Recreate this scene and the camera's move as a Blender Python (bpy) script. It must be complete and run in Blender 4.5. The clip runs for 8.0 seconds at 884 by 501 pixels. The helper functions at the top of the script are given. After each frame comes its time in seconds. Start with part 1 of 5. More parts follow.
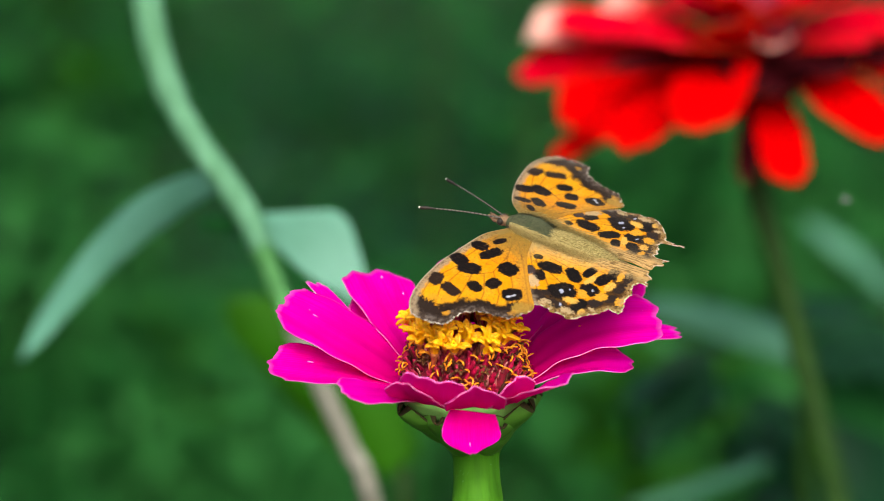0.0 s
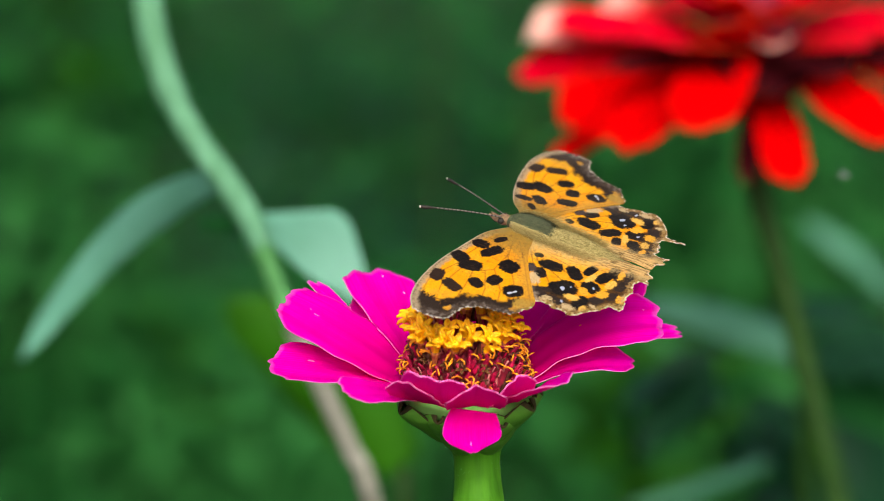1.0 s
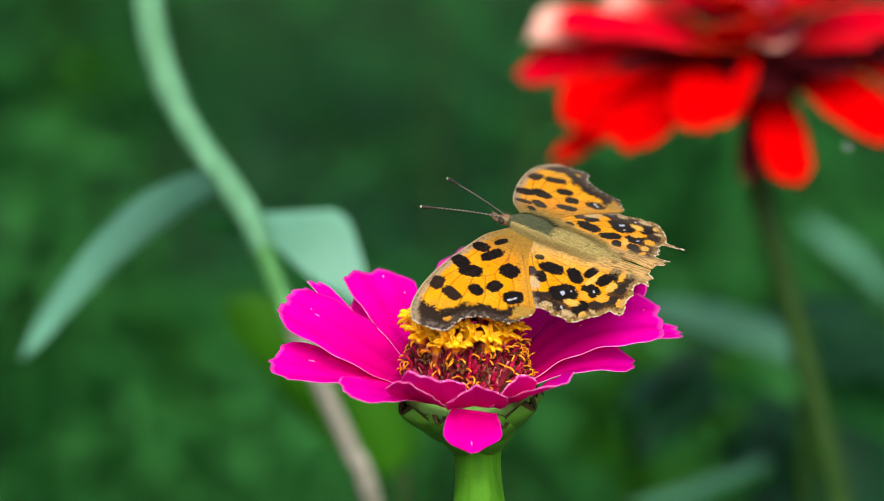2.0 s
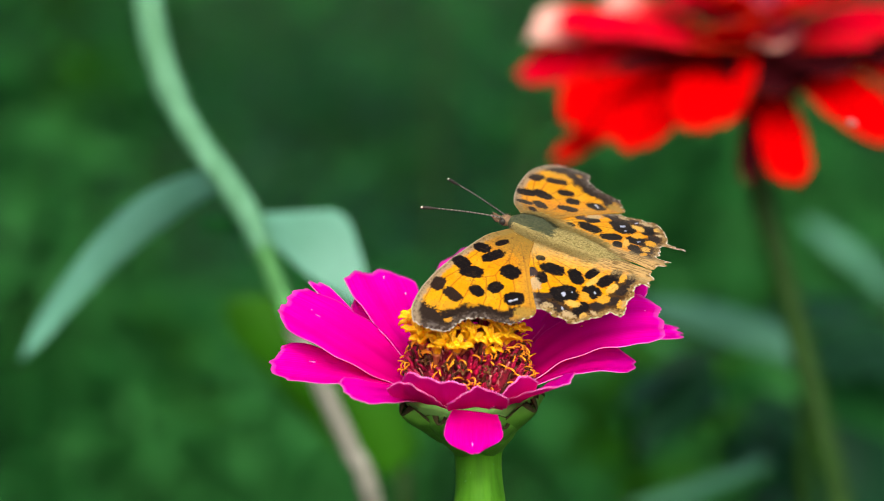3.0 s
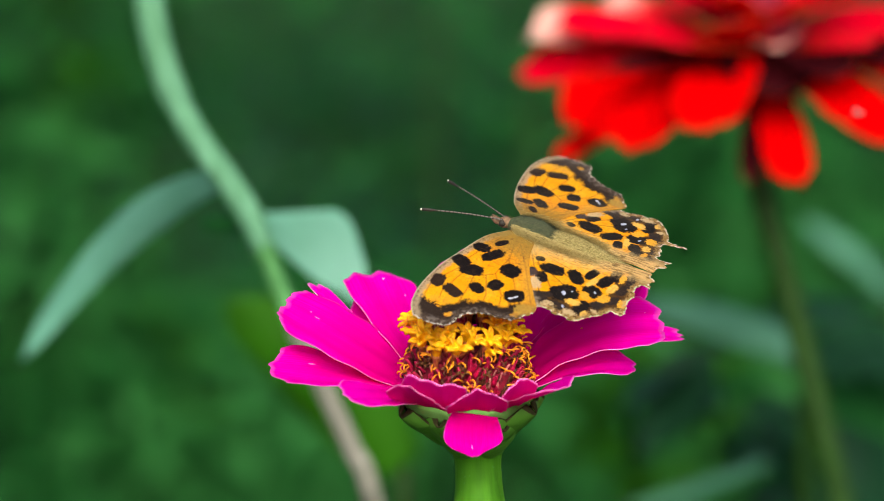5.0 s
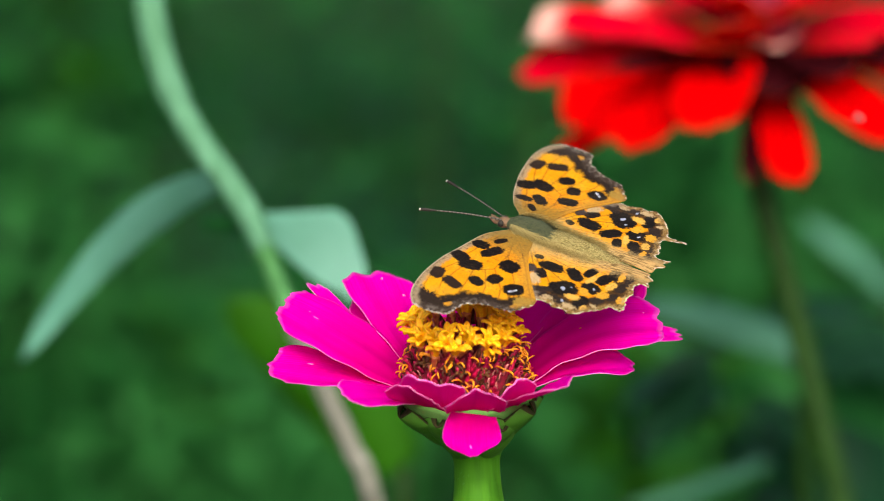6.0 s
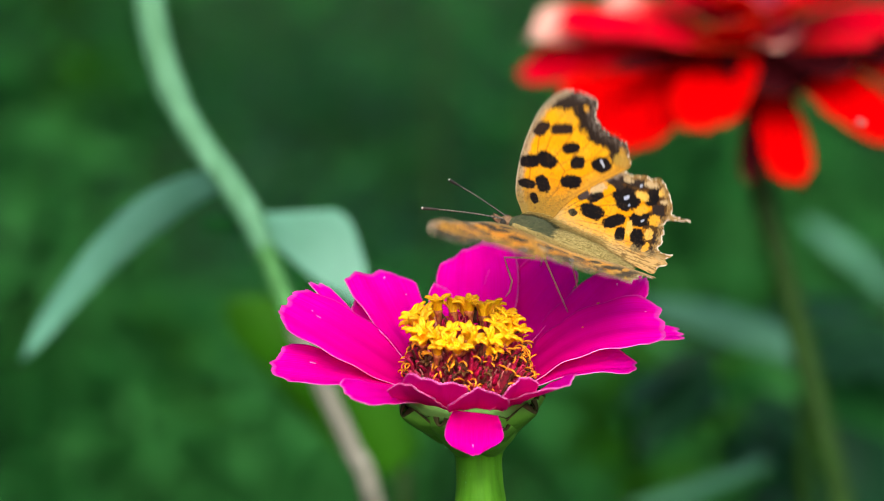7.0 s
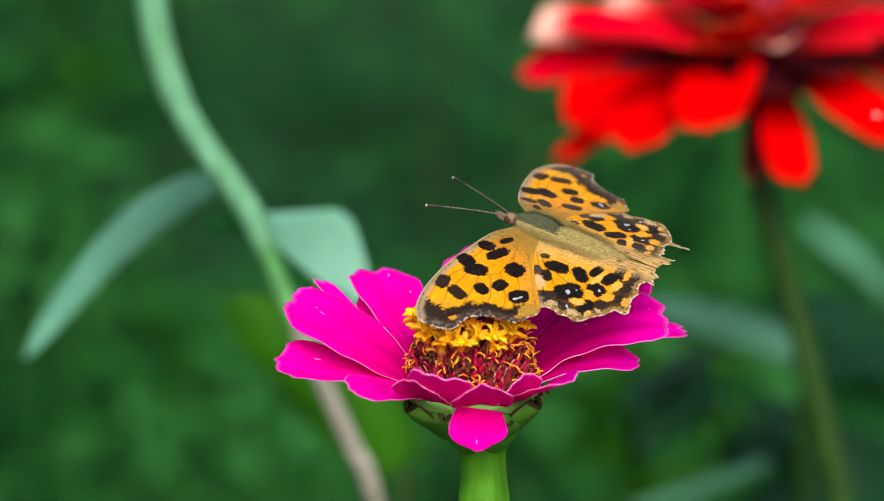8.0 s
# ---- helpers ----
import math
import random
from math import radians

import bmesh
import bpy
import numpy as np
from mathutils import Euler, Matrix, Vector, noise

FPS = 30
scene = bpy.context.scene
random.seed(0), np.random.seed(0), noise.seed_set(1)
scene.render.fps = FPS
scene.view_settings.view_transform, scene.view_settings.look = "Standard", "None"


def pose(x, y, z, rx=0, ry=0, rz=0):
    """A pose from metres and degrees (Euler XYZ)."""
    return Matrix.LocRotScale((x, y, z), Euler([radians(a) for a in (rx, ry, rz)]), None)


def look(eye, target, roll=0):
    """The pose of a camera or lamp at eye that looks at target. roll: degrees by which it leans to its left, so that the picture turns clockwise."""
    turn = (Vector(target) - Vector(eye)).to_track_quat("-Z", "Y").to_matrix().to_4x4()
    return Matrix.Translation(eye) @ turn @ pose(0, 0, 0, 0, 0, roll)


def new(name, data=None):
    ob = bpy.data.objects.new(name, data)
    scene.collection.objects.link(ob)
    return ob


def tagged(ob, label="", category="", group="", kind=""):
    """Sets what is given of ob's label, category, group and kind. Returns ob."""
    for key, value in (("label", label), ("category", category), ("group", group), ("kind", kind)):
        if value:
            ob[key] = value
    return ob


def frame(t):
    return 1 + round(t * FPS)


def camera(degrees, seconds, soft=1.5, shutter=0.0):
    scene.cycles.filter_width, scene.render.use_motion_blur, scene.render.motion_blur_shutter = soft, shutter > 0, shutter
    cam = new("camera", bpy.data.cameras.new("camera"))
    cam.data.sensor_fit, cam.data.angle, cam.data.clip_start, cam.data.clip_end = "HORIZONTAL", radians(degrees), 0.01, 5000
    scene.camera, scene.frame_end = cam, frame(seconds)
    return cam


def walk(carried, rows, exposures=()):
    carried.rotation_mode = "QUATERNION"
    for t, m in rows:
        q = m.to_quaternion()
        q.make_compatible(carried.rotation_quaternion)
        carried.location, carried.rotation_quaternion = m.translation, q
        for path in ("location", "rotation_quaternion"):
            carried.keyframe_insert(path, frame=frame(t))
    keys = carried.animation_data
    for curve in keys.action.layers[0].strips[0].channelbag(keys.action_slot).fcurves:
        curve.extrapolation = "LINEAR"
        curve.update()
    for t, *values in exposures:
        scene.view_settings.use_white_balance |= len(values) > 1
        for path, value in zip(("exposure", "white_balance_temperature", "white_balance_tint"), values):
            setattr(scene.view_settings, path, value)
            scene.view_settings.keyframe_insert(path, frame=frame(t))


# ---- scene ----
from mathutils.geometry import delaunay_2d_cdt

MM = 0.001
FOCUS = Vector((0.0, 0.0, 0.62))             # point between bloom and butterfly
EYE = Vector((0.0, -0.7238, 0.8005))

cam = camera(12.0, 8.0, soft=0.5, shutter=0.3)
cam.data.dof.use_dof = True
cam.data.dof.focus_distance = 0.745
cam.data.dof.aperture_fstop = 11.0
cam.data.dof.aperture_blades = 9
walk(cam, [(0.0, look(EYE, FOCUS)), (8.0, look(EYE, FOCUS))])

# ---- light ----
world = bpy.data.worlds.new("sky")
scene.world = world
world.use_nodes = True
wn = world.node_tree.nodes
sky = wn.new("ShaderNodeTexSky")
sky.sky_type, sky.sun_disc = "NISHITA", False
sky.sun_elevation, sky.sun_rotation = radians(44), radians(172)
sky.air_density, sky.dust_density, sky.ozone_density = 0.8, 6.0, 0.2
world.node_tree.links.new(sky.outputs[0], wn["Background"].inputs[0])
wn["Background"].inputs[1].default_value = 0.165

sun = new("sun", bpy.data.lights.new("sun", "SUN"))
sun.data.energy, sun.data.angle, sun.data.color = 2.5, radians(50), (1.0, 0.97, 0.93)
sun.matrix_world = look((0.29, -2.25, 2.17), (0, 0, 0))
scene.view_settings.exposure = 0.17


# ---- materials ----
def material(name, rough=0.6, spec=0.3):
    mat = bpy.data.materials.new(name)
    mat.use_nodes = True
    b = mat.node_tree.nodes["Principled BSDF"]
    b.inputs["Roughness"].default_value = rough
    b.inputs["Specular IOR Level"].default_value = spec
    return mat, mat.node_tree.nodes, mat.node_tree.links, b


def mixed(n, l, fac, a, b):
    m = n.new("ShaderNodeMix")
    m.data_type = "RGBA"
    for sock, val in ((0, fac), (6, a), (7, b)):
        if hasattr(val, "links"):
            l.new(val, m.inputs[sock])
        else:
            m.inputs[sock].default_value = (*val, 1) if isinstance(val, tuple) else val
    return m.outputs[2]


def noisy(n, l, scale, detail=4.0, coords=None, low=0.35, high=0.65):
    t = n.new("ShaderNodeTexNoise")
    t.inputs["Scale"].default_value, t.inputs["Detail"].default_value = scale, detail
    if coords is None:
        coords = n.new("ShaderNodeTexCoord").outputs["Object"]
    l.new(coords, t.inputs["Vector"])
    r = n.new("ShaderNodeMapRange")
    r.inputs["From Min"].default_value, r.inputs["From Max"].default_value = low, high
    l.new(t.outputs[0], r.inputs["Value"])
    return r.outputs[0]


def stretched(n, l, scale, source="UV"):
    m = n.new("ShaderNodeMapping")
    m.inputs["Scale"].default_value = scale
    l.new(n.new("ShaderNodeTexCoord").outputs[source], m.inputs["Vector"])
    return m.outputs[0]


def bumped(n, l, b, height, strength, distance):
    k = n.new("ShaderNodeBump")
    k.inputs["Strength"].default_value, k.inputs["Distance"].default_value = strength, distance
    l.new(height, k.inputs["Height"])
    l.new(k.outputs[0], b.inputs["Normal"])


def translucent(mat, n, l, b, colour, amount):
    t = n.new("ShaderNodeBsdfTranslucent")
    if hasattr(colour, "links"):
        l.new(colour, t.inputs[0])
    else:
        t.inputs[0].default_value = (*colour, 1)
    m = n.new("ShaderNodeMixShader")
    m.inputs[0].default_value = amount
    l.new(b.outputs[0], m.inputs[1])
    l.new(t.outputs[0], m.inputs[2])
    l.new(m.outputs[0], n["Material Output"].inputs[0])


def petal_material(name, main, deep, edge, thin=0.3, rim=0.86, sides=True, root=None):
    """Petal skin: fine veins along its length, cloudy tone and a paler rim."""
    mat, n, l, b = material(name, 0.8, 0.02)
    b.inputs["IOR"].default_value = 1.12
    veins = noisy(n, l, 1.0, 2.0, stretched(n, l, (26, 1.3, 1)), 0.4, 0.68)
    cloud = noisy(n, l, 140.0, 3.0)
    col = mixed(n, l, cloud, main, tuple(0.5 * (a + c) for a, c in zip(main, deep)))
    col = mixed(n, l, veins, col, deep)
    sep = n.new("ShaderNodeSeparateXYZ")
    l.new(n.new("ShaderNodeTexCoord").outputs["UV"], sep.inputs[0])
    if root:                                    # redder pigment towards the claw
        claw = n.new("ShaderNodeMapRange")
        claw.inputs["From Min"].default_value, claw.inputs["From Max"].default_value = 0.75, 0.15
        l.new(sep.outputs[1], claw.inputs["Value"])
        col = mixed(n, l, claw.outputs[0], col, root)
    far = n.new("ShaderNodeMath")
    far.operation = "ABSOLUTE"
    l.new(sep.outputs[0], far.inputs[0])
    top = n.new("ShaderNodeMath")
    top.operation = "MAXIMUM"
    if sides:
        l.new(far.outputs[0], top.inputs[0])
    l.new(sep.outputs[1], top.inputs[1])
    edge_fac = n.new("ShaderNodeMapRange")
    edge_fac.inputs["From Min"].default_value, edge_fac.inputs["From Max"].default_value = rim, 1.02
    l.new(top.outputs[0], edge_fac.inputs["Value"])
    col = mixed(n, l, edge_fac.outputs[0], col, edge)
    l.new(col, b.inputs["Base Color"])
    bumped(n, l, b, veins, 0.35, 0.0002)
    translucent(mat, n, l, b, col, thin)
    return mat


def leaf_material(name, main, deep, pale, thin=0.25, rough=0.5):
    mat, n, l, b = material(name, rough, 0.12)
    col = mixed(n, l, noisy(n, l, 60.0, 5.0), main, deep)
    col = mixed(n, l, noisy(n, l, 14.0, 2.0, None, 0.5, 0.75), col, pale)
    l.new(col, b.inputs["Base Color"])
    bumped(n, l, b, noisy(n, l, 500.0), 0.3, 0.0003)
    translucent(mat, n, l, b, col, thin)
    return mat


def stalk_material(name, main, deep, length_scale=(500, 500, 25)):
    mat, n, l, b = material(name, 0.55, 0.15)
    fibre = noisy(n, l, 1.0, 3.0, stretched(n, l, length_scale, "Object"), 0.35, 0.7)
    col = mixed(n, l, fibre, main, deep)
    col = mixed(n, l, noisy(n, l, 90.0, 3.0, None, 0.55, 0.8), col, tuple(min(1, 1.5 * a + 0.01) for a in main))
    l.new(col, b.inputs["Base Color"])
    bumped(n, l, b, fibre, 0.4, 0.0004)
    return mat


def plain(name, main, deep, scale, rough=0.6, spec=0.3, bump=0.3):
    mat, n, l, b = material(name, rough, spec)
    f = noisy(n, l, scale)
    info = n.new("ShaderNodeObjectInfo")
    col = mixed(n, l, f, main, deep)
    shift = n.new("ShaderNodeMapRange")
    shift.inputs["To Min"].default_value, shift.inputs["To Max"].default_value = 0.75, 1.2
    l.new(info.outputs["Random"], shift.inputs["Value"])
    tint = n.new("ShaderNodeVectorMath")
    tint.operation = "SCALE"
    l.new(col, tint.inputs[0])
    l.new(shift.outputs[0], tint.inputs["Scale"])
    l.new(tint.outputs[0], b.inputs["Base Color"])
    bumped(n, l, b, f, bump, 0.0001)
    return mat


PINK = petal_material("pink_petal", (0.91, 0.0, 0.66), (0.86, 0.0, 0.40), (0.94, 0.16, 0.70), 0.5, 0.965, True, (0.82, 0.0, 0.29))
PINK_BACK = petal_material("pink_petal_back", (0.93, 0.006, 0.46), (0.90, 0.003, 0.34), (0.94, 0.16, 0.55), 0.5, 0.95)
PINK_RIM = plain("pink_petal_rim", (0.92, 0.24, 0.62), (0.88, 0.12, 0.50), 400, 0.6, 0.1)
RED = petal_material("red_petal", (0.78, 0.0, 0.001), (0.62, 0.0, 0.001), (0.82, 0.004, 0.001), 0.25, 0.93)
RED_BACK = petal_material("red_petal_back", (0.60, 0.0, 0.002), (0.42, 0.0, 0.002), (0.66, 0.02, 0.008), 0.25, 0.93)
RED_RIM = plain("red_petal_rim", (0.62, 0.07, 0.015), (0.5, 0.03, 0.01), 400, 0.6, 0.1)
# near-black maroon: shade between the red petal rows, put into the colour
SHADE_MAROON = petal_material("shade_maroon_petal", (0.045, 0.003, 0.006), (0.02, 0.002, 0.003), (0.06, 0.008, 0.008), 0.1)
ROSE = petal_material("rose_petal", (0.88, 0.0, 0.030), (0.74, 0.0, 0.010), (0.88, 0.001, 0.05), 0.3, 0.95)
FADED = petal_material("faded_petal", (0.76, 0.02, 0.03), (0.6, 0.005, 0.01), (0.85, 0.58, 0.48), 0.2, 0.72, False)
BRACT = leaf_material("bract_green", (0.10, 0.28, 0.030), (0.06, 0.18, 0.020), (0.20, 0.38, 0.11), 0.15)
BRACT_EDGE = plain("bract_dark_edge", (0.022, 0.022, 0.009), (0.05, 0.045, 0.018), 900, 0.9, 0.05)
STEM = stalk_material("zinnia_stem", (0.070, 0.25, 0.010), (0.042, 0.165, 0.007))
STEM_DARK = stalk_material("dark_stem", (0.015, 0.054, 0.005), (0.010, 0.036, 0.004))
STEM_PALE = stalk_material("pale_stem", (0.115, 0.30, 0.175), (0.07, 0.21, 0.10))
STEM_MID = stalk_material("middle_stem", (0.08, 0.25, 0.08), (0.05, 0.18, 0.05))
STEM_DRY = stalk_material("dry_stem", (0.24, 0.24, 0.20), (0.16, 0.17, 0.13))
LEAF_MINT = leaf_material("mint_leaf", (0.19, 0.49, 0.36), (0.13, 0.38, 0.26), (0.28, 0.56, 0.45), 0.42)
LEAF_FRESH = leaf_material("fresh_leaf", (0.048, 0.25, 0.055), (0.038, 0.2, 0.045), (0.06, 0.28, 0.075), 0.4)
LEAF_PALE = leaf_material("pale_leaf", (0.10, 0.30, 0.19), (0.07, 0.23, 0.14), (0.13, 0.35, 0.23), 0.3)
LEAF_LIME = leaf_material("lime_leaf", (0.035, 0.18, 0.005), (0.025, 0.13, 0.004), (0.05, 0.21, 0.008), 0.4)
LEAF_GREEN = leaf_material("green_leaf", (0.019, 0.148, 0.028), (0.014, 0.105, 0.022), (0.030, 0.178, 0.036), 0.3)
# dark leaf green with the bluish tone of shadow put into it
LEAF_SHADE = leaf_material("shade_leaf", (0.009, 0.052, 0.020), (0.006, 0.036, 0.015), (0.012, 0.066, 0.026), 0.25)
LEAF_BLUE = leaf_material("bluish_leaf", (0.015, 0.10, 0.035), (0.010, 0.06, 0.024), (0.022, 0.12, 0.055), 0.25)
FLORET = plain("floret_yellow", (0.92, 0.53, 0.002), (0.85, 0.36, 0.002), 1500, 0.5)
FLORET_TUBE = plain("floret_tube", (0.52, 0.18, 0.04), (0.34, 0.05, 0.035), 1500, 0.6)
FLORET_SPENT = plain("floret_spent", (0.15, 0.055, 0.010), (0.06, 0.02, 0.006), 1500, 0.6)
STYLE = plain("style_orange", (0.88, 0.38, 0.012), (0.7, 0.2, 0.008), 1500, 0.5)
SCALE_RED = plain("scale_red", (0.44, 0.003, 0.055), (0.18, 0.002, 0.02), 1200, 0.5)
SCALE_PALE = plain("scale_pale", (0.64, 0.26, 0.22), (0.42, 0.08, 0.09), 1200, 0.4)
SCALE_BROWN = plain("scale_brown", (0.10, 0.028, 0.010), (0.045, 0.012, 0.006), 1200, 0.6)
CORE = plain("disc_core", (0.22, 0.004, 0.022), (0.09, 0.004, 0.010), 1200, 0.8)


def wing_material(name, dull, thin, sheen):
    """Wing scales: the painted pattern, broken up by fine grain."""
    mat, n, l, b = material(name, 0.7, 0.05)
    att = n.new("ShaderNodeAttribute")
    att.attribute_name = "pattern"
    grain = noisy(n, l, 4500.0, 2.0, None, 0.3, 0.7)
    mul = n.new("ShaderNodeMix")
    mul.data_type, mul.blend_type = "RGBA", "MULTIPLY"
    mul.inputs[0].default_value = dull
    l.new(att.outputs["Color"], mul.inputs[6])
    l.new(mixed(n, l, grain, (0.72, 0.68, 0.62), (1.0, 1.0, 1.0)), mul.inputs[7])
    l.new(mul.outputs[2], b.inputs["Base Color"])
    b.inputs["Sheen Weight"].default_value, b.inputs["Sheen Roughness"].default_value = sheen, 0.4
    b.inputs["Sheen Tint"].default_value = (1.0, 0.84, 0.6, 1)
    bumped(n, l, b, grain, 0.25, 0.00008)
    translucent(mat, n, l, b, mul.outputs[2], thin)
    return mat


WING = wing_material("wing_upper", 0.5, 0.25, 0.24)
WING_UNDER = wing_material("wing_under", 0.6, 0.55, 0.0)
FUR = plain("olive_fur", (0.10, 0.125, 0.06), (0.055, 0.075, 0.045), 2500, 0.9, 0.1)
FUR_TAN = plain("tan_fur", (0.34, 0.29, 0.10), (0.22, 0.18, 0.06), 2500, 0.9, 0.1)
HAIR = plain("hair_olive", (0.17, 0.18, 0.09), (0.07, 0.09, 0.05), 2500, 0.8, 0.2)
HAIR_TAN = plain("hair_tan", (0.56, 0.47, 0.19), (0.30, 0.23, 0.08), 2500, 0.8, 0.2)
CHITIN = plain("dark_chitin", (0.022, 0.020, 0.016), (0.035, 0.03, 0.024), 3000, 0.5, 0.15)
LEG = plain("leg_tan", (0.78, 0.52, 0.45), (0.6, 0.36, 0.3), 3000, 0.5)
PALP = plain("palp_brown", (0.22, 0.13, 0.07), (0.12, 0.07, 0.04), 3000, 0.7)
RING = plain("antenna_ring", (0.15, 0.145, 0.115), (0.10, 0.095, 0.08), 3000, 0.5)
WHITE = plain("antenna_tip", (0.75, 0.72, 0.6), (0.6, 0.55, 0.45), 3000, 0.5)


def ground_material():
    mat, n, l, b = material("garden_soil", 0.95, 0.1)
    col = mixed(n, l, noisy(n, l, 3.0, 6.0), (0.014, 0.06, 0.014), (0.018, 0.045, 0.014))
    col = mixed(n, l, noisy(n, l, 40.0, 5.0, None, 0.5, 0.7), col, (0.03, 0.10, 0.02))
    l.new(col, b.inputs["Base Color"])
    bumped(n, l, b, noisy(n, l, 60.0, 6.0), 0.8, 0.02)
    return mat


SOIL = ground_material()


# ---- mesh helpers ----
def empty(name, m=Matrix()):
    ob = new(name)
    ob.empty_display_size = 0.01
    ob.matrix_basis = m
    return ob


def part(name, bm, mats, parent=None, label="", m=Matrix(), smooth=True, kind=""):
    """Links a bmesh, or a mesh that is there already, as one object under its thing."""
    if isinstance(bm, bmesh.types.BMesh):
        me = bpy.data.meshes.new(name)
        if smooth:
            for f in bm.faces:
                f.smooth = True
        bm.to_mesh(me)
        bm.free()
        for mat in (mats if isinstance(mats, (list, tuple)) else [mats]):
            me.materials.append(mat)
    else:
        me = bm
    ob = new(name, me)
    ob.parent = parent
    ob.matrix_basis = m
    return tagged(ob, label, kind=kind)


def tube(bm, pts, radii, sides=8, slot=0, cap=True):
    pts = [Vector(p) for p in pts]
    rings, ref = [], None
    for i, p in enumerate(pts):
        d = (pts[min(i + 1, len(pts) - 1)] - pts[max(i - 1, 0)]).normalized()
        if ref is None:
            ref = d.orthogonal().normalized()
        ref = (ref - d * ref.dot(d)).normalized()
        side = d.cross(ref)
        r = radii[i] if isinstance(radii, (list, tuple)) else radii
        rings.append([bm.verts.new(p + r * (math.cos(a) * ref + math.sin(a) * side))
                      for a in (2 * math.pi * k / sides for k in range(sides))])
    for a, b in zip(rings, rings[1:]):
        for k in range(sides):
            f = bm.faces.new((a[k], a[(k + 1) % sides], b[(k + 1) % sides], b[k]))
            f.material_index = slot
    if cap:
        for ring in (rings[0][::-1], rings[-1]):
            bm.faces.new(ring).material_index = slot
    return bm


def spline(pts, n):
    """n points along a smooth curve through pts."""
    pts = [Vector(p) for p in pts]
    out, last = [], len(pts) - 1
    for k in range(n):
        x = k / (n - 1) * last
        i = min(int(x), last - 1)
        f = x - i
        a, b, c, d = (pts[min(max(j, 0), last)] for j in (i - 1, i, i + 1, i + 2))
        out.append(0.5 * (2 * b + (c - a) * f + (2 * a - 5 * b + 4 * c - d) * f * f + (3 * b - a - 3 * c + d) * f ** 3))
    return out


def sheet(bm, grid, thick, uv_of, slots=(0, 1)):
    """A thin skin over a grid of points, with a back a little below it and closed edges."""
    nu, nv = len(grid), len(grid[0])
    uvl = bm.loops.layers.uv.verify()
    norm = [[None] * nv for _ in range(nu)]
    for i in range(nu):
        for j in range(nv):
            a = grid[min(i + 1, nu - 1)][j] - grid[max(i - 1, 0)][j]
            b = grid[i][min(j + 1, nv - 1)] - grid[i][max(j - 1, 0)]
            norm[i][j] = a.cross(b).normalized() if a.cross(b).length > 0 else Vector((0, 0, 1))
    top = [[bm.verts.new(grid[i][j]) for j in range(nv)] for i in range(nu)]
    low = [[bm.verts.new(grid[i][j] - thick * norm[i][j]) for j in range(nv)] for i in range(nu)]

    def face(vs, cs, slot):
        f = bm.faces.new(vs)
        f.material_index = slot
        for lp, (i, j) in zip(f.loops, cs):
            lp[uvl].uv = uv_of(i / (nu - 1), j / (nv - 1))
    for i in range(nu - 1):
        for j in range(nv - 1):
            c = [(i, j), (i + 1, j), (i + 1, j + 1), (i, j + 1)]
            face([top[a][b] for a, b in c], c, slots[0])
            face([low[a][b] for a, b in c[::-1]], c[::-1], slots[1])
    rim = ([(i, 0) for i in range(nu)] + [(nu - 1, j) for j in range(1, nv)]
           + [(i, nv - 1) for i in range(nu - 2, -1, -1)] + [(0, j) for j in range(nv - 2, 0, -1)])
    for a, b in zip(rim, rim[1:] + rim[:1]):
        c = [b, a, a, b]
        f = bm.faces.new((top[b[0]][b[1]], top[a[0]][a[1]], low[a[0]][a[1]], low[b[0]][b[1]]))
        f.material_index = slots[-1] if len(slots) > 2 else slots[0]
        for lp, (i, j) in zip(f.loops, c):
            lp[uvl].uv = uv_of(i / (nu - 1), j / (nv - 1))
    return bm


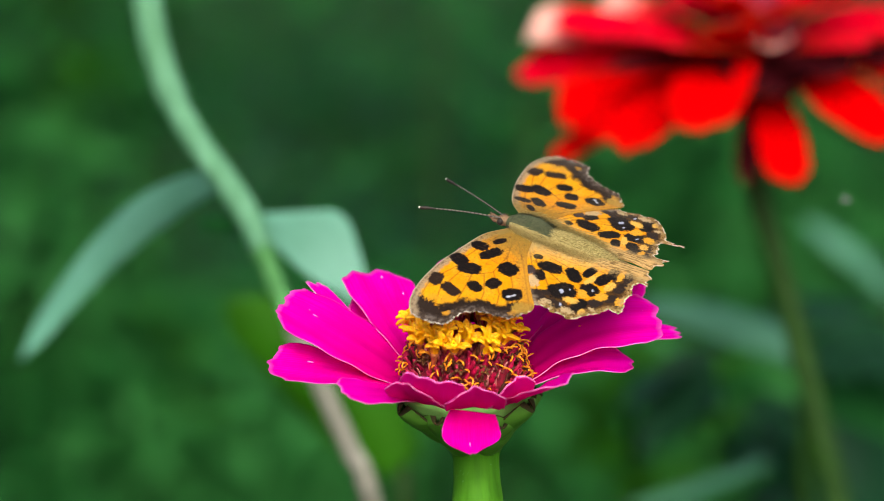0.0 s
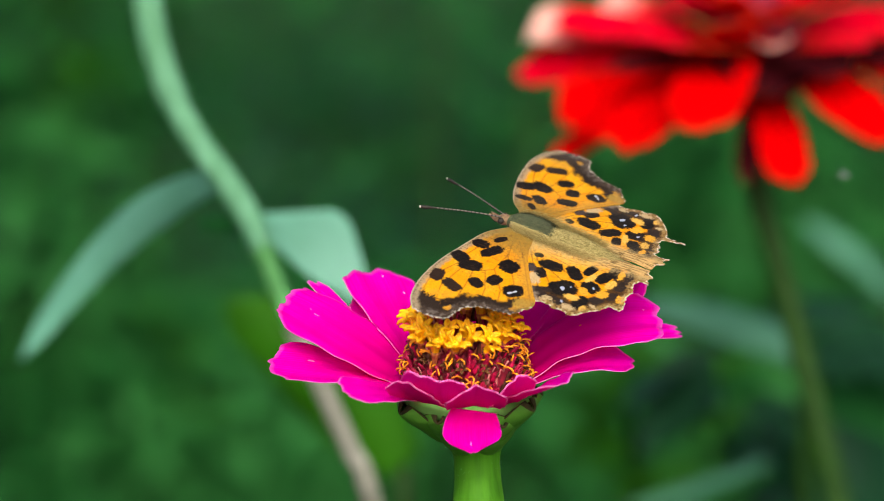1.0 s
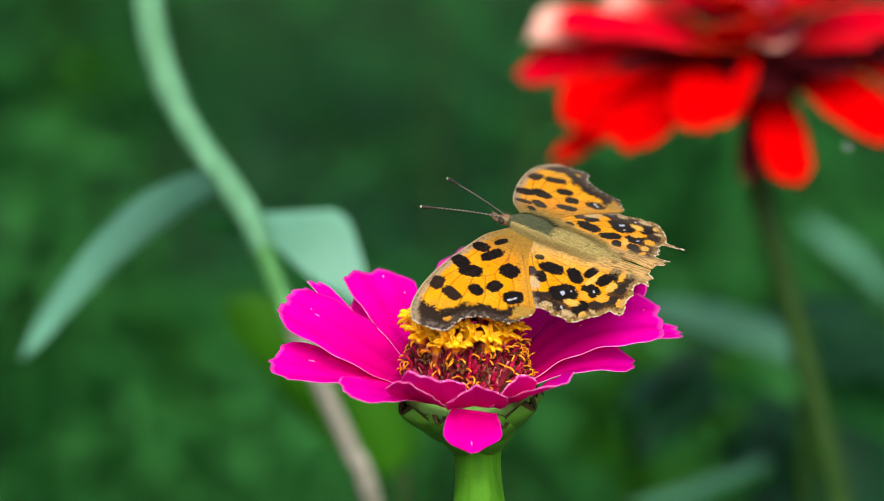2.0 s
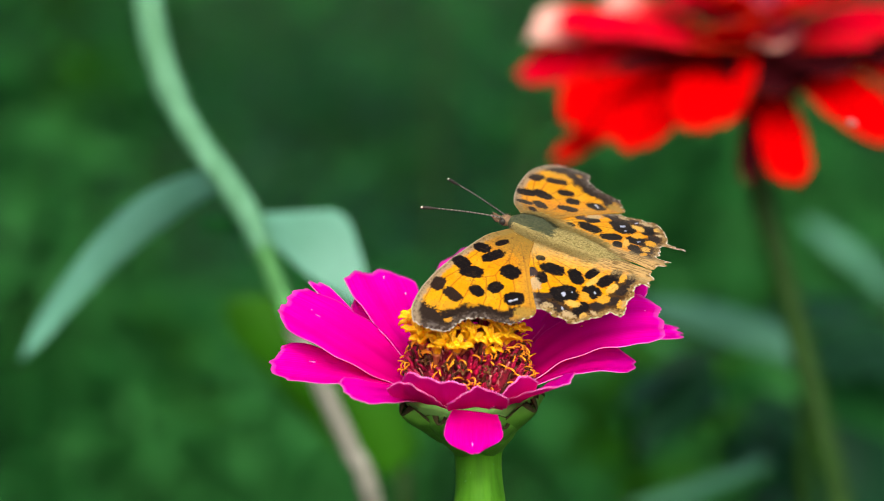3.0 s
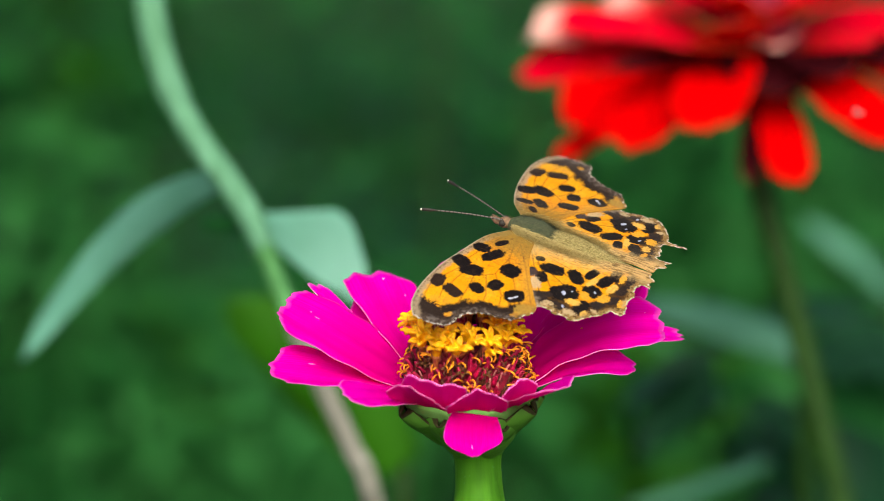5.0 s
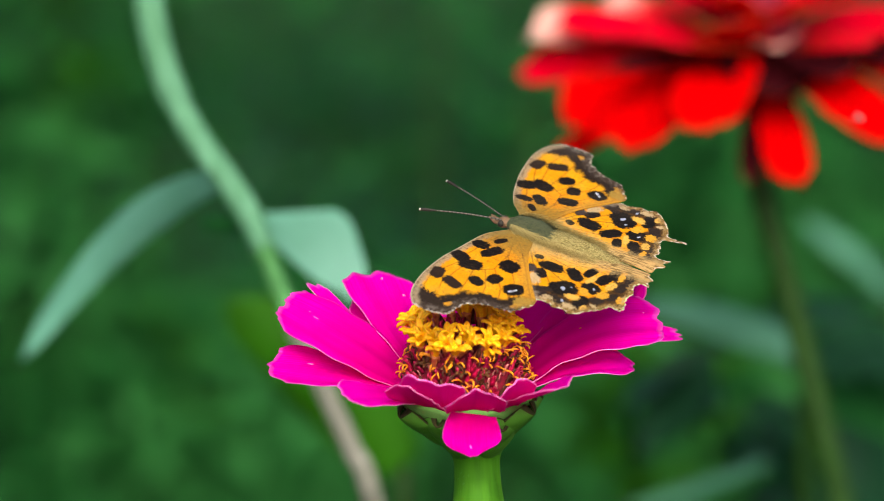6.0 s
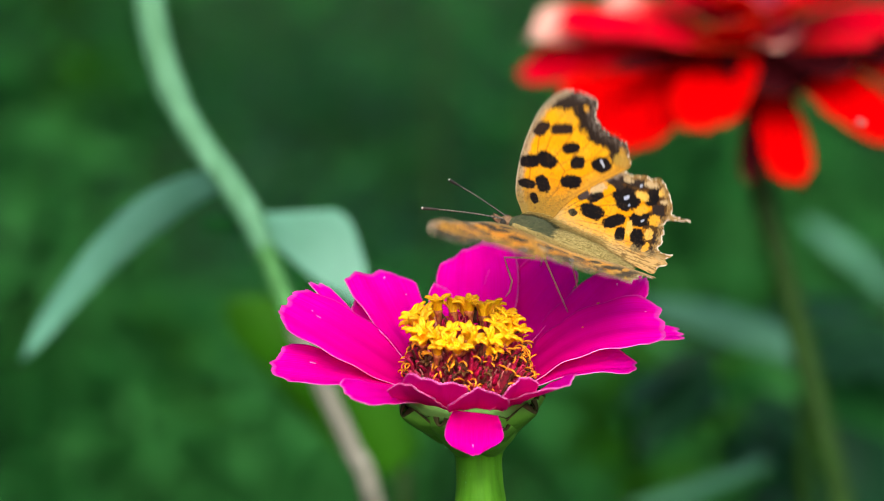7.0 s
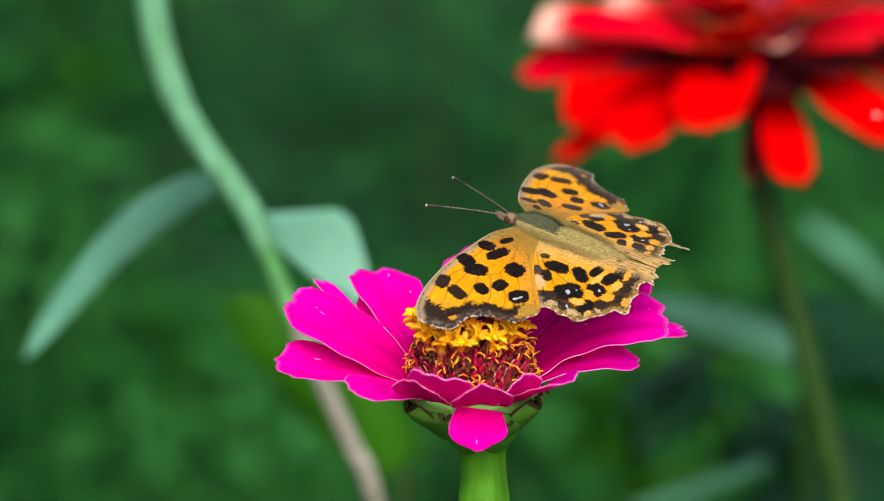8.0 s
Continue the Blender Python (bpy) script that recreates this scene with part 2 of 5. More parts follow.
def petal_bm(phi, r0, z0, tip, half, arch=0.0, bend=0.0, cup=0.06, lobe=1.0, seed=0, nu=24, nv=33, taper=0.75, point=0.11, crease=0.0, teeth=0.0, claw=0.4, flare=0.6):
    """A ray petal, in millimetres, from its root (radius r0, height z0, at the turn phi about the bloom's axis) to the middle of its tip.
    half is the half-width vector near the tip; arch bows it off its plane, bend within it; cup lifts its sides, crease makes that a fold,
    lobe waves and teeth scallop its end; claw is the width of its root, flare the place where it is broadest."""
    rng = random.Random(seed)
    ph = [rng.uniform(0, 6.28) for _ in range(7)]
    turn = Matrix.Rotation(radians(phi), 3, "Z")
    a, c, across = turn @ Vector((r0, 0, z0)), Vector(tip), turn @ Vector((0, 1, 0))
    hw = Vector(half).length
    wide = Vector(half) / hw
    way = (c - a).normalized()
    side = across + wide
    side = (side - way * side.dot(way)).normalized()
    mid = (a + c) / 2 + way.cross(side) * arch + side * bend
    grid = []
    for i in range(nu):
        row = []
        for j in range(nv):
            q = 2 * j / (nv - 1) - 1
            end = 1 - point * abs(q) ** 3 + lobe * (0.009 * math.cos(3 * math.pi * q + ph[0] * 0.6) + 0.014 * math.sin(4 * q + ph[1]) + 0.005 * math.sin(17 * q + ph[4]) + 0.003 * math.sin(41 * q + ph[2]))
            end += teeth * 0.022 * (abs(math.sin(4.6 * q + ph[5])) + 0.5 * abs(math.sin(11 * q + ph[6])) - 0.8)
            s = i / (nu - 1) * end
            p = a * (1 - s) ** 2 + mid * 2 * s * (1 - s) + c * s * s
            d = ((mid - a) * (1 - s) + (c - mid) * s).normalized()
            sd = across * max(0, 1 - s) + wide * s
            sd = (sd - d * sd.dot(d)).normalized()
            un = d.cross(sd)
            w = hw * (claw + (1 - claw) * math.sin(min(1, s / flare) * math.pi / 2))
            if s > 0.7:
                w *= math.cos((s - 0.7) / 0.3 * taper)
            wave = 0.034 * math.sin(5 * s + 2.2 * q + ph[2]) * s * abs(q) + 0.015 * math.sin(8 * q + ph[3]) * (0.4 + 0.6 * s) + 0.012 * math.sin(23 * s + ph[5]) * q ** 4
            row.append((p + sd * (q * w) + un * 2 * hw * (cup * (q * q * (1 - crease) + abs(q) * crease - 0.3) * (0.35 + s) + wave)) * MM)
        grid.append(row)
    return sheet(bmesh.new(), grid, 0.17 * MM, lambda s, q: (2 * q - 1, s), (0, 1, 2))


def ray_petal(phi, r0, z0, r1, z1, width, arch, cup, seed, nu, nv):
    """A petal that points straight out from the axis."""
    turn = Matrix.Rotation(radians(phi), 3, "Z")
    return petal_bm(phi, r0, z0, turn @ Vector((r1, 0, z1)), turn @ Vector((0, width / 2, 0)), arch, 0, cup, 1.0, seed, nu, nv)


def ribbon_leaf(bm, pts, width, lean, fold=0.25, n=18, m=7, slots=(0, 0), thick=0.0005, tip=1.0, belly=1.0, shape=None):
    """A lance-shaped leaf along pts; lean is the way its blade spreads; fold lifts both halves off the midrib."""
    line = spline(pts, n)
    lean = Vector(lean).normalized()
    grid = []
    for i, p in enumerate(line):
        d = (line[min(i + 1, n - 1)] - line[max(i - 1, 0)]).normalized()
        side = (lean - d * lean.dot(d)).normalized()
        up = d.cross(side)
        s = i / (n - 1)
        w = width / 2 * (0.12 + 0.88 * math.sin(math.pi * min(1, s ** belly * 0.86 + 0.06) ** 0.85) ** 0.8) * (1 if s < 0.9 else max(0.05, tip - (s - 0.9) * 9 * tip))
        ws = [w if shape is None else width / 2 * shape(s, q) for q in (2 * j / (m - 1) - 1 for j in range(m))]
        grid.append([p + side * (w * q) + up * (fold * w * abs(q) + 0.03 * width * math.sin(9 * s + 3 * q) * abs(q))
                     for w, q in zip(ws, (2 * j / (m - 1) - 1 for j in range(m)))])
    return sheet(bm, grid, thick, lambda s, q: (2 * q - 1, s), slots)


# ---- ground ----
bm = bmesh.new()
rings = [0.0, 0.5, 1.0, 1.6, 2.4, 3.5, 5, 8, 14, 30, 80, 250, 900]
prev = None
for r in rings:
    if r == 0:
        ring = [bm.verts.new((0, 1, 0))]
    else:
        ring = [bm.verts.new((r * math.cos(a), 1 + r * math.sin(a), 0.012 * noise.noise(Vector((3 * r * math.cos(a), 3 * r * math.sin(a), 0))) - 0.012))
                for a in (2 * math.pi * k / 48 for k in range(48))]
    if prev:
        for k in range(48):
            if len(prev) == 1:
                bm.faces.new((prev[0], ring[k], ring[(k + 1) % 48]))
            else:
                bm.faces.new((prev[k], ring[k], ring[(k + 1) % 48], prev[(k + 1) % 48]))
    prev = ring
tagged(part("ground", bm, SOIL), "dark garden soil with low green growth", "ground", kind="structure")


# ---- pink zinnia ----
BASE = Vector((0.0090, -0.0160, 0.0))                  # foot of its stem
HEART = Vector((0.0042, -0.0055, 0.5979)) - BASE       # middle of the disc's foot
zinnia = empty("zinnia", Matrix.Translation(BASE))
tagged(zinnia, "magenta pink zinnia bloom with yellow florets on a green stem", "flower")
BLOOM = Matrix.Translation(HEART) @ Matrix.Rotation(radians(5), 4, "X")

foot = BLOOM @ Vector((0, 0, -12.5 * MM))
bm = tube(bmesh.new(), spline([(0, 0, -0.03), (0.001, 0.001, 0.2), (0.001, 0.003, 0.42), foot + Vector((0.0030, -0.0035, -0.04)), foot + Vector((0.0023, -0.0014, -0.014)), foot + Vector((0.0018, 0, 0))], 40),
          [4.6 * MM] * 34 + [4.3 * MM, 4.2 * MM, 4.15 * MM, 4.2 * MM, 4.5 * MM, 5.0 * MM], 20)
for v in bm.verts:
    v.co += 0.12 * MM * math.sin(9 * math.atan2(v.co.y, v.co.x)) * Vector((v.co.x, v.co.y, 0)).normalized()
stem = part("stem", bm, STEM, zinnia, "thick bright green ribbed stem")
# fine hairs on the stem
bm = bmesh.new()
rng = random.Random(5)
for _ in range(260):
    z, a = rng.uniform(-45, -15) * MM, rng.uniform(0, 2 * math.pi)
    f = (-z - 0.0265) / 0.026
    c = foot + Vector((0.0023 + 0.0007 * f, -0.0014 - 0.0021 * f, z + 0.0125))
    o = Vector((math.cos(a), math.sin(a), 0))
    tube(bm, [c + o * 4.0 * MM, c + o * rng.uniform(4.3, 4.6) * MM + Vector((0, 0, rng.uniform(-0.3, 0.3) * MM))], [0.03 * MM, 0.008 * MM], 3, 0, False)
part("stem_hair", bm, STEM_PALE, zinnia, "short pale hairs", kind="stuff")


def lathe(profile, sides=40):
    b = bmesh.new()
    rs = [[b.verts.new((r * MM * math.cos(a), r * MM * math.sin(a), z * MM)) for a in (2 * math.pi * k / sides for k in range(sides))] for r, z in profile]
    for p, q in zip(rs, rs[1:]):
        for k in range(sides):
            b.faces.new((p[k], p[(k + 1) % sides], q[(k + 1) % sides], q[k]))
    b.faces.new(rs[0][::-1])
    b.faces.new(rs[-1])
    return b


def leaning(z):
    """How far the calyx lies aside at a height, in metres."""
    return 0.0024 - 0.26 * (z + 0.013)


bm = lathe([(4.2, -13), (4.6, -11.8), (5.9, -9.4), (8.0, -6.8), (10.4, -4.6), (12.0, -2.8), (11.0, -1.6)])
for v in bm.verts:
    v.co.x += leaning(v.co.z)
cup = part("calyx", bm, BRACT, zinnia, "green cup below the petals", BLOOM)


def bract_bm(width, height):
    """One rounded bract, standing on y = 0, bulging to -y, with a thin dark papery edge."""
    grid, n = [], 24
    for i in range(n):
        s = i / (n - 1)
        w = width / 2 * (0.72 + 0.38 * math.sin(s * 2.4)) * (1 if s < 0.5 else math.sqrt(max(0.012, 1 - ((s - 0.5) / 0.505) ** 2.6)))
        grid.append([Vector((q * w, 0.22 * width * q * q - 0.7 * math.sin(s * 2.2), s * height)) * MM for q in (2 * j / 44 - 1 for j in range(45))])
    b = sheet(bmesh.new(), grid, 0.35 * MM, lambda s, q: (2 * q - 1, s), (0, 0))
    uvl = b.loops.layers.uv.verify()
    for f in b.faces:
        us = [lp[uvl].uv for lp in f.loops]
        if max(u[1] for u in us) > 0.985 or (max(abs(u[0]) for u in us) > 0.965 and max(u[1] for u in us) > 0.35):
            f.material_index = 1
    return b


shared = []
for k in range(3):
    me = bpy.data.meshes.new("bract")
    b = bract_bm(8.2 + 0.5 * k, 7.0 + 0.4 * k)
    for f in b.faces:
        f.smooth = True
    b.to_mesh(me)
    b.free()
    me.materials.append(BRACT)
    me.materials.append(BRACT_EDGE)
    shared.append(me)
for count, radius, z, lean, size, off in ((5, 4.8, -12.9, 33, 0.82, 20), (7, 6.3, -10.8, 38, 0.98, 45), (9, 8.4, -8.4, 41, 0.95, 10)):
    for k in range(count):
        a = 360 / count * k + off + rng.uniform(-5, 5)
        m = pose(leaning((z + 4) * MM), 0, 0, 0, 0, a + 90) @ pose(0, -radius * MM, z * MM, lean + rng.uniform(-6, 6)) @ Matrix.Scale(size * rng.uniform(0.93, 1.07), 4)
        part("bract", shared[k % 3], None, cup, m=m)

# petals: turn, tip, half width, arch, bend, cup, more
TOOTHED, FOLDED = dict(teeth=1.0), dict(crease=0.6, point=0.18, taper=0.85, claw=0.85)
PINK_PETALS = [
    (138, (-17.0, 25.5, 11.4), (-4.9, -5.8, -0.4), 1.4, 1.6, 0.02, dict(claw=0.2, flare=1.0, taper=0.45)),
    (158, (-28.1, 17.9, 12.1), (-0.9, -1.3, -0.5), 1.0, 2.1, 0.3, {}),
    (144, (-19.2, 21.0, 8.2), (-2.6, -2.8, -1.0), 0.2, 0.4, 0.05, dict(drop=2.0)),
    (158, (-32.8, 6.6, 12.0), (-2.9, -7.4, -1.3), 1.9, 0.5, 0.04, TOOTHED),
    (184, (-34.6, -1.0, 3.6), (1.2, -5.2, -2.2), 1.6, 0.4, 0.08, dict(teeth=0.5)),
    (113, (-5.3, 24.6, 9.3), (-2.2, -0.9, 0.2), 0.0, -0.2, 0.08, {}),
    (95, (1.4, 34.0, 13.7), (-6.9, -0.6, -3.2), 1.5, -2.8, 0.03, {}),
    (75, (10.2, 34.8, 14.3), (-4.4, 0.1, 1.3), 0.4, -0.5, 0.05, {}),
    (70, (17.5, 30.7, 11.8), (-5.5, 1.5, 1.3), 0.7, 1.2, 0.05, {}),
    (41, (29.9, 22.5, 12.3), (-5.3, 4.9, 0.6), -0.1, -2.6, 0.04, TOOTHED),
    (17, (34.9, 6.9, 8.5), (4.6, 7.2, 2.1), 6.8, 1.7, 0.04, TOOTHED),
    (22, (38.6, 15.6, 3.1), (1.6, 2.4, 0.2), 7.1, -1.3, 0.04, TOOTHED),
    (-11, (30.0, 3.1, 2.0), (2.0, 4.1, 0.5), 5.6, -4.6, 0.10, dict(taper=1.0, point=0.2)),
    (-41, (16.8, -17.7, 6.1), (3.2, 4.0, 0.0), 0.7, -0.7, 0.10, dict(teeth=0.8)),
    (-60, (9.0, -17.8, 7.1), (3.0, 2.0, 0.2), -1.6, 0.1, -0.12, FOLDED),
    (-85, (1.5, -20.6, 5.9), (5.4, 0.3, 0.0), -1.0, 0.4, -0.14, FOLDED),
    (-114, (-5.4, -19.6, 7.4), (5.6, -1.1, 0.5), -0.6, -1.5, 0.06, dict(point=0.05, taper=0.6, claw=0.8)),
    (-122, (-10.8, -18.0, 6.0), (4.0, -1.9, 0.4), -1.0, -0.5, -0.08, FOLDED),
    (-145, (-21.3, -17.8, 4.5), (2.0, -3.1, -1.4), 0.3, -0.4, 0.06, dict(teeth=1.0))]
PALE_SPECK = plain("pale_speck", (0.85, 0.75, 0.8), (0.8, 0.6, 0.7), 3000, 0.4)
PALE_SCUFF = plain("pale_scuff", (0.92, 0.22, 0.66), (0.90, 0.10, 0.6), 3000, 0.5)


def speck(petal, s, q, size, long, mat, name="pollen_speck", words="", nv=33, nu=24):
    """A grain or worn mark on a petal, at s along it and q across it."""
    i, j = round(s * (nu - 1)), round((q + 1) / 2 * (nv - 1))
    a, b, c = (petal.data.vertices[k].co for k in (i * nv + j, (i - 1) * nv + j, i * nv + j - 1))
    d, w = (a - b).normalized(), (a - c).normalized()
    up = d.cross(w).normalized()
    bm = bmesh.new()
    bmesh.ops.create_icosphere(bm, subdivisions=2, radius=size * MM)
    for v in bm.verts:
        v.co = d * v.co.x * long + up.cross(d) * v.co.y + up * v.co.z * (0.5 if long < 2 else 0.12)
    part(name, bm, mat, petal, words, Matrix.Translation(a))


pink_petals = []
for k, (phi, tip, half, arch, bend, cp, more) in enumerate(PINK_PETALS):
    more = dict(more)
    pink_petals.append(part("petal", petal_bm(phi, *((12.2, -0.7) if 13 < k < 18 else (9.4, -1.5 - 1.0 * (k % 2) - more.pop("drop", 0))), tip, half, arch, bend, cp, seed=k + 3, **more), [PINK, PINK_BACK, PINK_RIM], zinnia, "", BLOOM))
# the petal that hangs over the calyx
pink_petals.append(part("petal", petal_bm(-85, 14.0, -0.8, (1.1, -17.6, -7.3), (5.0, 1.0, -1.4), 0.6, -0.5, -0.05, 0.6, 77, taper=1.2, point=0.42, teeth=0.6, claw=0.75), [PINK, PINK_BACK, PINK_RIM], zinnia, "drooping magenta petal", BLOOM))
for k, s, q, size in ((0, 0.92, -0.2, 0.15), (0, 0.78, -0.6, 0.15), (3, 0.84, -0.3, 0.11), (9, 0.9, 0.1, 0.14), (14, 0.7, 0.2, 0.12), (10, 0.93, 0.4, 0.11)):
    speck(pink_petals[k], s, q, size, 1.3, PALE_SPECK)
for k, s, q, size in ((9, 0.72, 0.1, 0.22), (10, 0.5, 0.3, 0.2)):
    speck(pink_petals[k], s, q, size, 1.3, STYLE)
for k, s, q, size, long in ((3, 0.80, -0.18, 0.2, 3.0), (4, 0.74, -0.3, 0.2, 3.4), (19, 0.78, -0.05, 0.12, 3.0), (17, 0.7, 0.4, 0.14, 4.0)):
    speck(pink_petals[k], s, q, size, long, PALE_SCUFF, "scuff", "pale worn mark")

disc = part("flower_disc", lathe([(10.2, -1.0), (10.1, 1.5), (9.3, 4.0), (8.1, 6.5), (7.0, 7.8), (5.6, 8.0), (3.6, 7.6), (1.5, 7.2)]), CORE, zinnia, "domed disc of dark red scales and yellow florets", BLOOM)


def shared_mesh(name, bm, mats):
    me = bpy.data.meshes.new(name)
    for f in bm.faces:
        f.smooth = True
    bm.to_mesh(me)
    bm.free()
    for mat in mats:
        me.materials.append(mat)
    return me


def floret_mesh(seed):
    """A tubular floret with five fleshy lobes that curl outwards."""
    r = random.Random(seed)
    b = tube(bmesh.new(), [(0, 0, -4.0 * MM), (0, 0, -1.0 * MM), (0, 0, 0.6 * MM), (0, 0, 1.3 * MM)], [0.4 * MM, 0.48 * MM, 0.7 * MM, 0.95 * MM], 7, 1)
    for k in range(5):
        a = 2 * math.pi * k / 5 + r.uniform(-0.25, 0.25)
        o = Vector((math.cos(a), math.sin(a), 0))
        t = Vector((-o.y, o.x, 0))
        ln, curl = r.uniform(2.9, 3.6), r.uniform(1.7, 2.9)
        rows, c, ang = [], o * 0.75 + Vector((0, 0, 0.9)), -0.05
        for i in range(8):
            s = i / 7
            w = (0.50 + 0.26 * math.sin(2.6 * s)) * math.sqrt(max(0.08, 1 - s ** 5))
            n = o * math.cos(ang) - Vector((0, 0, 1)) * math.sin(ang)
            rows.append([(c + t * (w * q) - n * (0.26 * q * q)) * MM for q in (-1, -0.5, 0, 0.5, 1)])
            c = c + (o * math.sin(ang) + Vector((0, 0, 1)) * math.cos(ang)) * ln / 7
            ang += curl / 7 * (0.4 + 1.2 * s)
        sheet(b, rows, -0.5 * MM, lambda s, q: (q, s), (0, 0))
    return b


florets = [shared_mesh("floret", floret_mesh(k), [FLORET, FLORET_TUBE]) for k in range(4)]
rng = random.Random(21)
for count, radius, z, lean in ((17, 8.0, 8.7, 26), (9, 7.0, 9.4, 10), (12, 8.4, 7.3, 26)):
    for k in range(count):
        a = 360 * (k + rng.uniform(-0.3, 0.3)) / count
        part("floret", florets[rng.randrange(4)], None, disc, m=Matrix.Translation((-1.1 * MM, 0, 0)) @ pose(0, 0, 0, 0, 0, a) @ pose(radius * MM * rng.uniform(0.93, 1.07), 0, z * MM + rng.uniform(-0.7, 0.7) * MM, 0, lean + rng.uniform(-14, 14), rng.uniform(0, 72)))


def scale_mesh(height, width):
    """A pointed, keeled scale."""
    grid = [[Vector((q * width / 2 * (1 - 0.9 * s ** 1.6), -0.35 * width * (1 - abs(q)) - 0.25 * height * s * s, s * height)) * MM for q in (-1, 0, 1)] for s in (0, 0.35, 0.7, 1.0)]
    return sheet(bmesh.new(), grid, 0.12 * MM, lambda s, q: (q, s), (0, 0))


def style_mesh(curl, length):
    """A thin hooked thread."""
    pts = [Vector((0, 0, 0))]
    ang = 0.2
    for i in range(7):
        pts.append(pts[-1] + Vector((0, -math.sin(ang), math.cos(ang))) * length / 7 * MM)
        ang += curl * (0.4 + i * 0.22)
    return tube(bmesh.new(), pts, [0.16 * MM] * 6 + [0.17 * MM, 0.12 * MM], 5)


scales = [shared_mesh("scale", scale_mesh(2.5, 1.5), [SCALE_RED]), shared_mesh("scale", scale_mesh(2.7, 1.05), [SCALE_BROWN]), shared_mesh("scale", scale_mesh(2.2, 0.6), [SCALE_PALE])]
styles = [shared_mesh("style", style_mesh(c, ln), [STYLE]) for c, ln in ((0.42, 3.2), (0.62, 3.2), (0.2, 3.0))]
withered = [shared_mesh("style", style_mesh(c, ln), [SCALE_BROWN]) for c, ln in ((0.7, 2.6), (0.5, 2.2))]
for row in range(9):
    s = row / 8
    radius, z = 10.2 - 2.6 * s ** 1.3, -0.2 + 8.0 * s
    count = 34 - row
    for k in range(count):
        a = 360 * (k + 0.5 * (row % 2) + rng.uniform(-0.3, 0.3)) / count
        m = pose(0, 0, 0, 0, 0, a + 90) @ pose(0, -radius * MM, (z + rng.uniform(-0.5, 0.5)) * MM, 6 + rng.uniform(-14, 16), rng.uniform(-20, 20)) @ Matrix.Scale(rng.uniform(0.7, 1.1), 4)
        part("scale", scales[rng.choice((0, 0, 0, 0, 1, 2))], None, disc, m=m)
for k in range(40):
    a, radius = rng.uniform(0, 360), 6.0 * math.sqrt(rng.random())
    part("scale", scales[0], None, disc, m=pose(0, 0, 0, 0, 0, a) @ pose(radius * MM, 0, 7.2 * MM, rng.uniform(-20, 20), rng.uniform(-5, 30)))
# spent florets, shrunk and brown, below the fresh ones
spent = [shared_mesh("floret", floret_mesh(20 + k), [FLORET_SPENT, SCALE_BROWN]) for k in range(2)]
for k in range(18):
    s, a = rng.uniform(0.45, 0.95), 360 * (k + rng.uniform(-0.4, 0.4)) / 18
    part("floret", spent[k % 2], None, disc, "shrivelled brown floret", pose(0, 0, 0, 0, 0, a) @ pose((9.9 - 1.9 * s) * MM, 0, (0.6 + 6.8 * s) * MM, 0, 52 + rng.uniform(-18, 18), rng.uniform(0, 72)) @ Matrix.Scale(rng.uniform(0.42, 0.62), 4))
for k in range(270):
    s = rng.random()
    a = rng.uniform(0, 360)
    radius, z = 10.4 - 2.2 * s ** 1.4, 0.4 + 7.6 * s
    m = pose(0, 0, 0, 0, 0, a + 90) @ pose(0, -radius * MM, z * MM, 40 + rng.uniform(-28, 30), rng.uniform(-45, 45), rng.uniform(-60, 60))
    part("style", styles[rng.randrange(3)] if k < 150 else withered[k % 2], None, disc, m=m)


# ---- butterfly ----
def lattice(x, y, seed):
    """Smooth value noise, 0 to 1, over arrays."""
    xi, yi = np.floor(x).astype(np.int64), np.floor(y).astype(np.int64)
    fx, fy = x - xi, y - yi
    fx, fy = fx * fx * (3 - 2 * fx), fy * fy * (3 - 2 * fy)

    def h(a, b):
        k = (a * 374761393 + b * 668265263 + seed * 974634777) & 0x7FFFFFFF
        k = ((k ^ (k >> 13)) * 1274126177) & 0x7FFFFFFF
        return ((k ^ (k >> 16)) & 0xFFFF) / 65535.0
    return (h(xi, yi) * (1 - fx) + h(xi + 1, yi) * fx) * (1 - fy) + (h(xi, yi + 1) * (1 - fx) + h(xi + 1, yi + 1) * fx) * fy


def step(a, b, x):
    t = np.clip((x - a) / (b - a), 0, 1)
    return t * t * (3 - 2 * t)


# outlines in millimetres: forward along the body, out from the hinge
FORE_COSTA = [(0.6, 0.0), (2.2, 2.0), (4.3, 4.5), (6.1, 8.6), (7.5, 13.5), (8.2, 18.5), (8.5, 23.0), (7.9, 26.9)]
FORE_OUTER = [(6.2, 29.7), (3.4, 30.2), (0.9, 29.9), (-0.7, 29.0), (-1.5, 26.2), (-3.7, 24.2), (-6.4, 23.3), (-9.4, 22.6), (-10.6, 20.8), (-11.8, 19.2)]
FORE_INNER = [(-11.8, 17.6), (-10.2, 15.2), (-8.5, 12.6), (-6.5, 9.2), (-4.8, 5.4), (-4.0, 1.9), (-2.5, -0.4)]
HIND_COSTA = [(-1.5, 0.0), (-3.0, 4.5), (-5.4, 9.6), (-8.6, 13.9)]
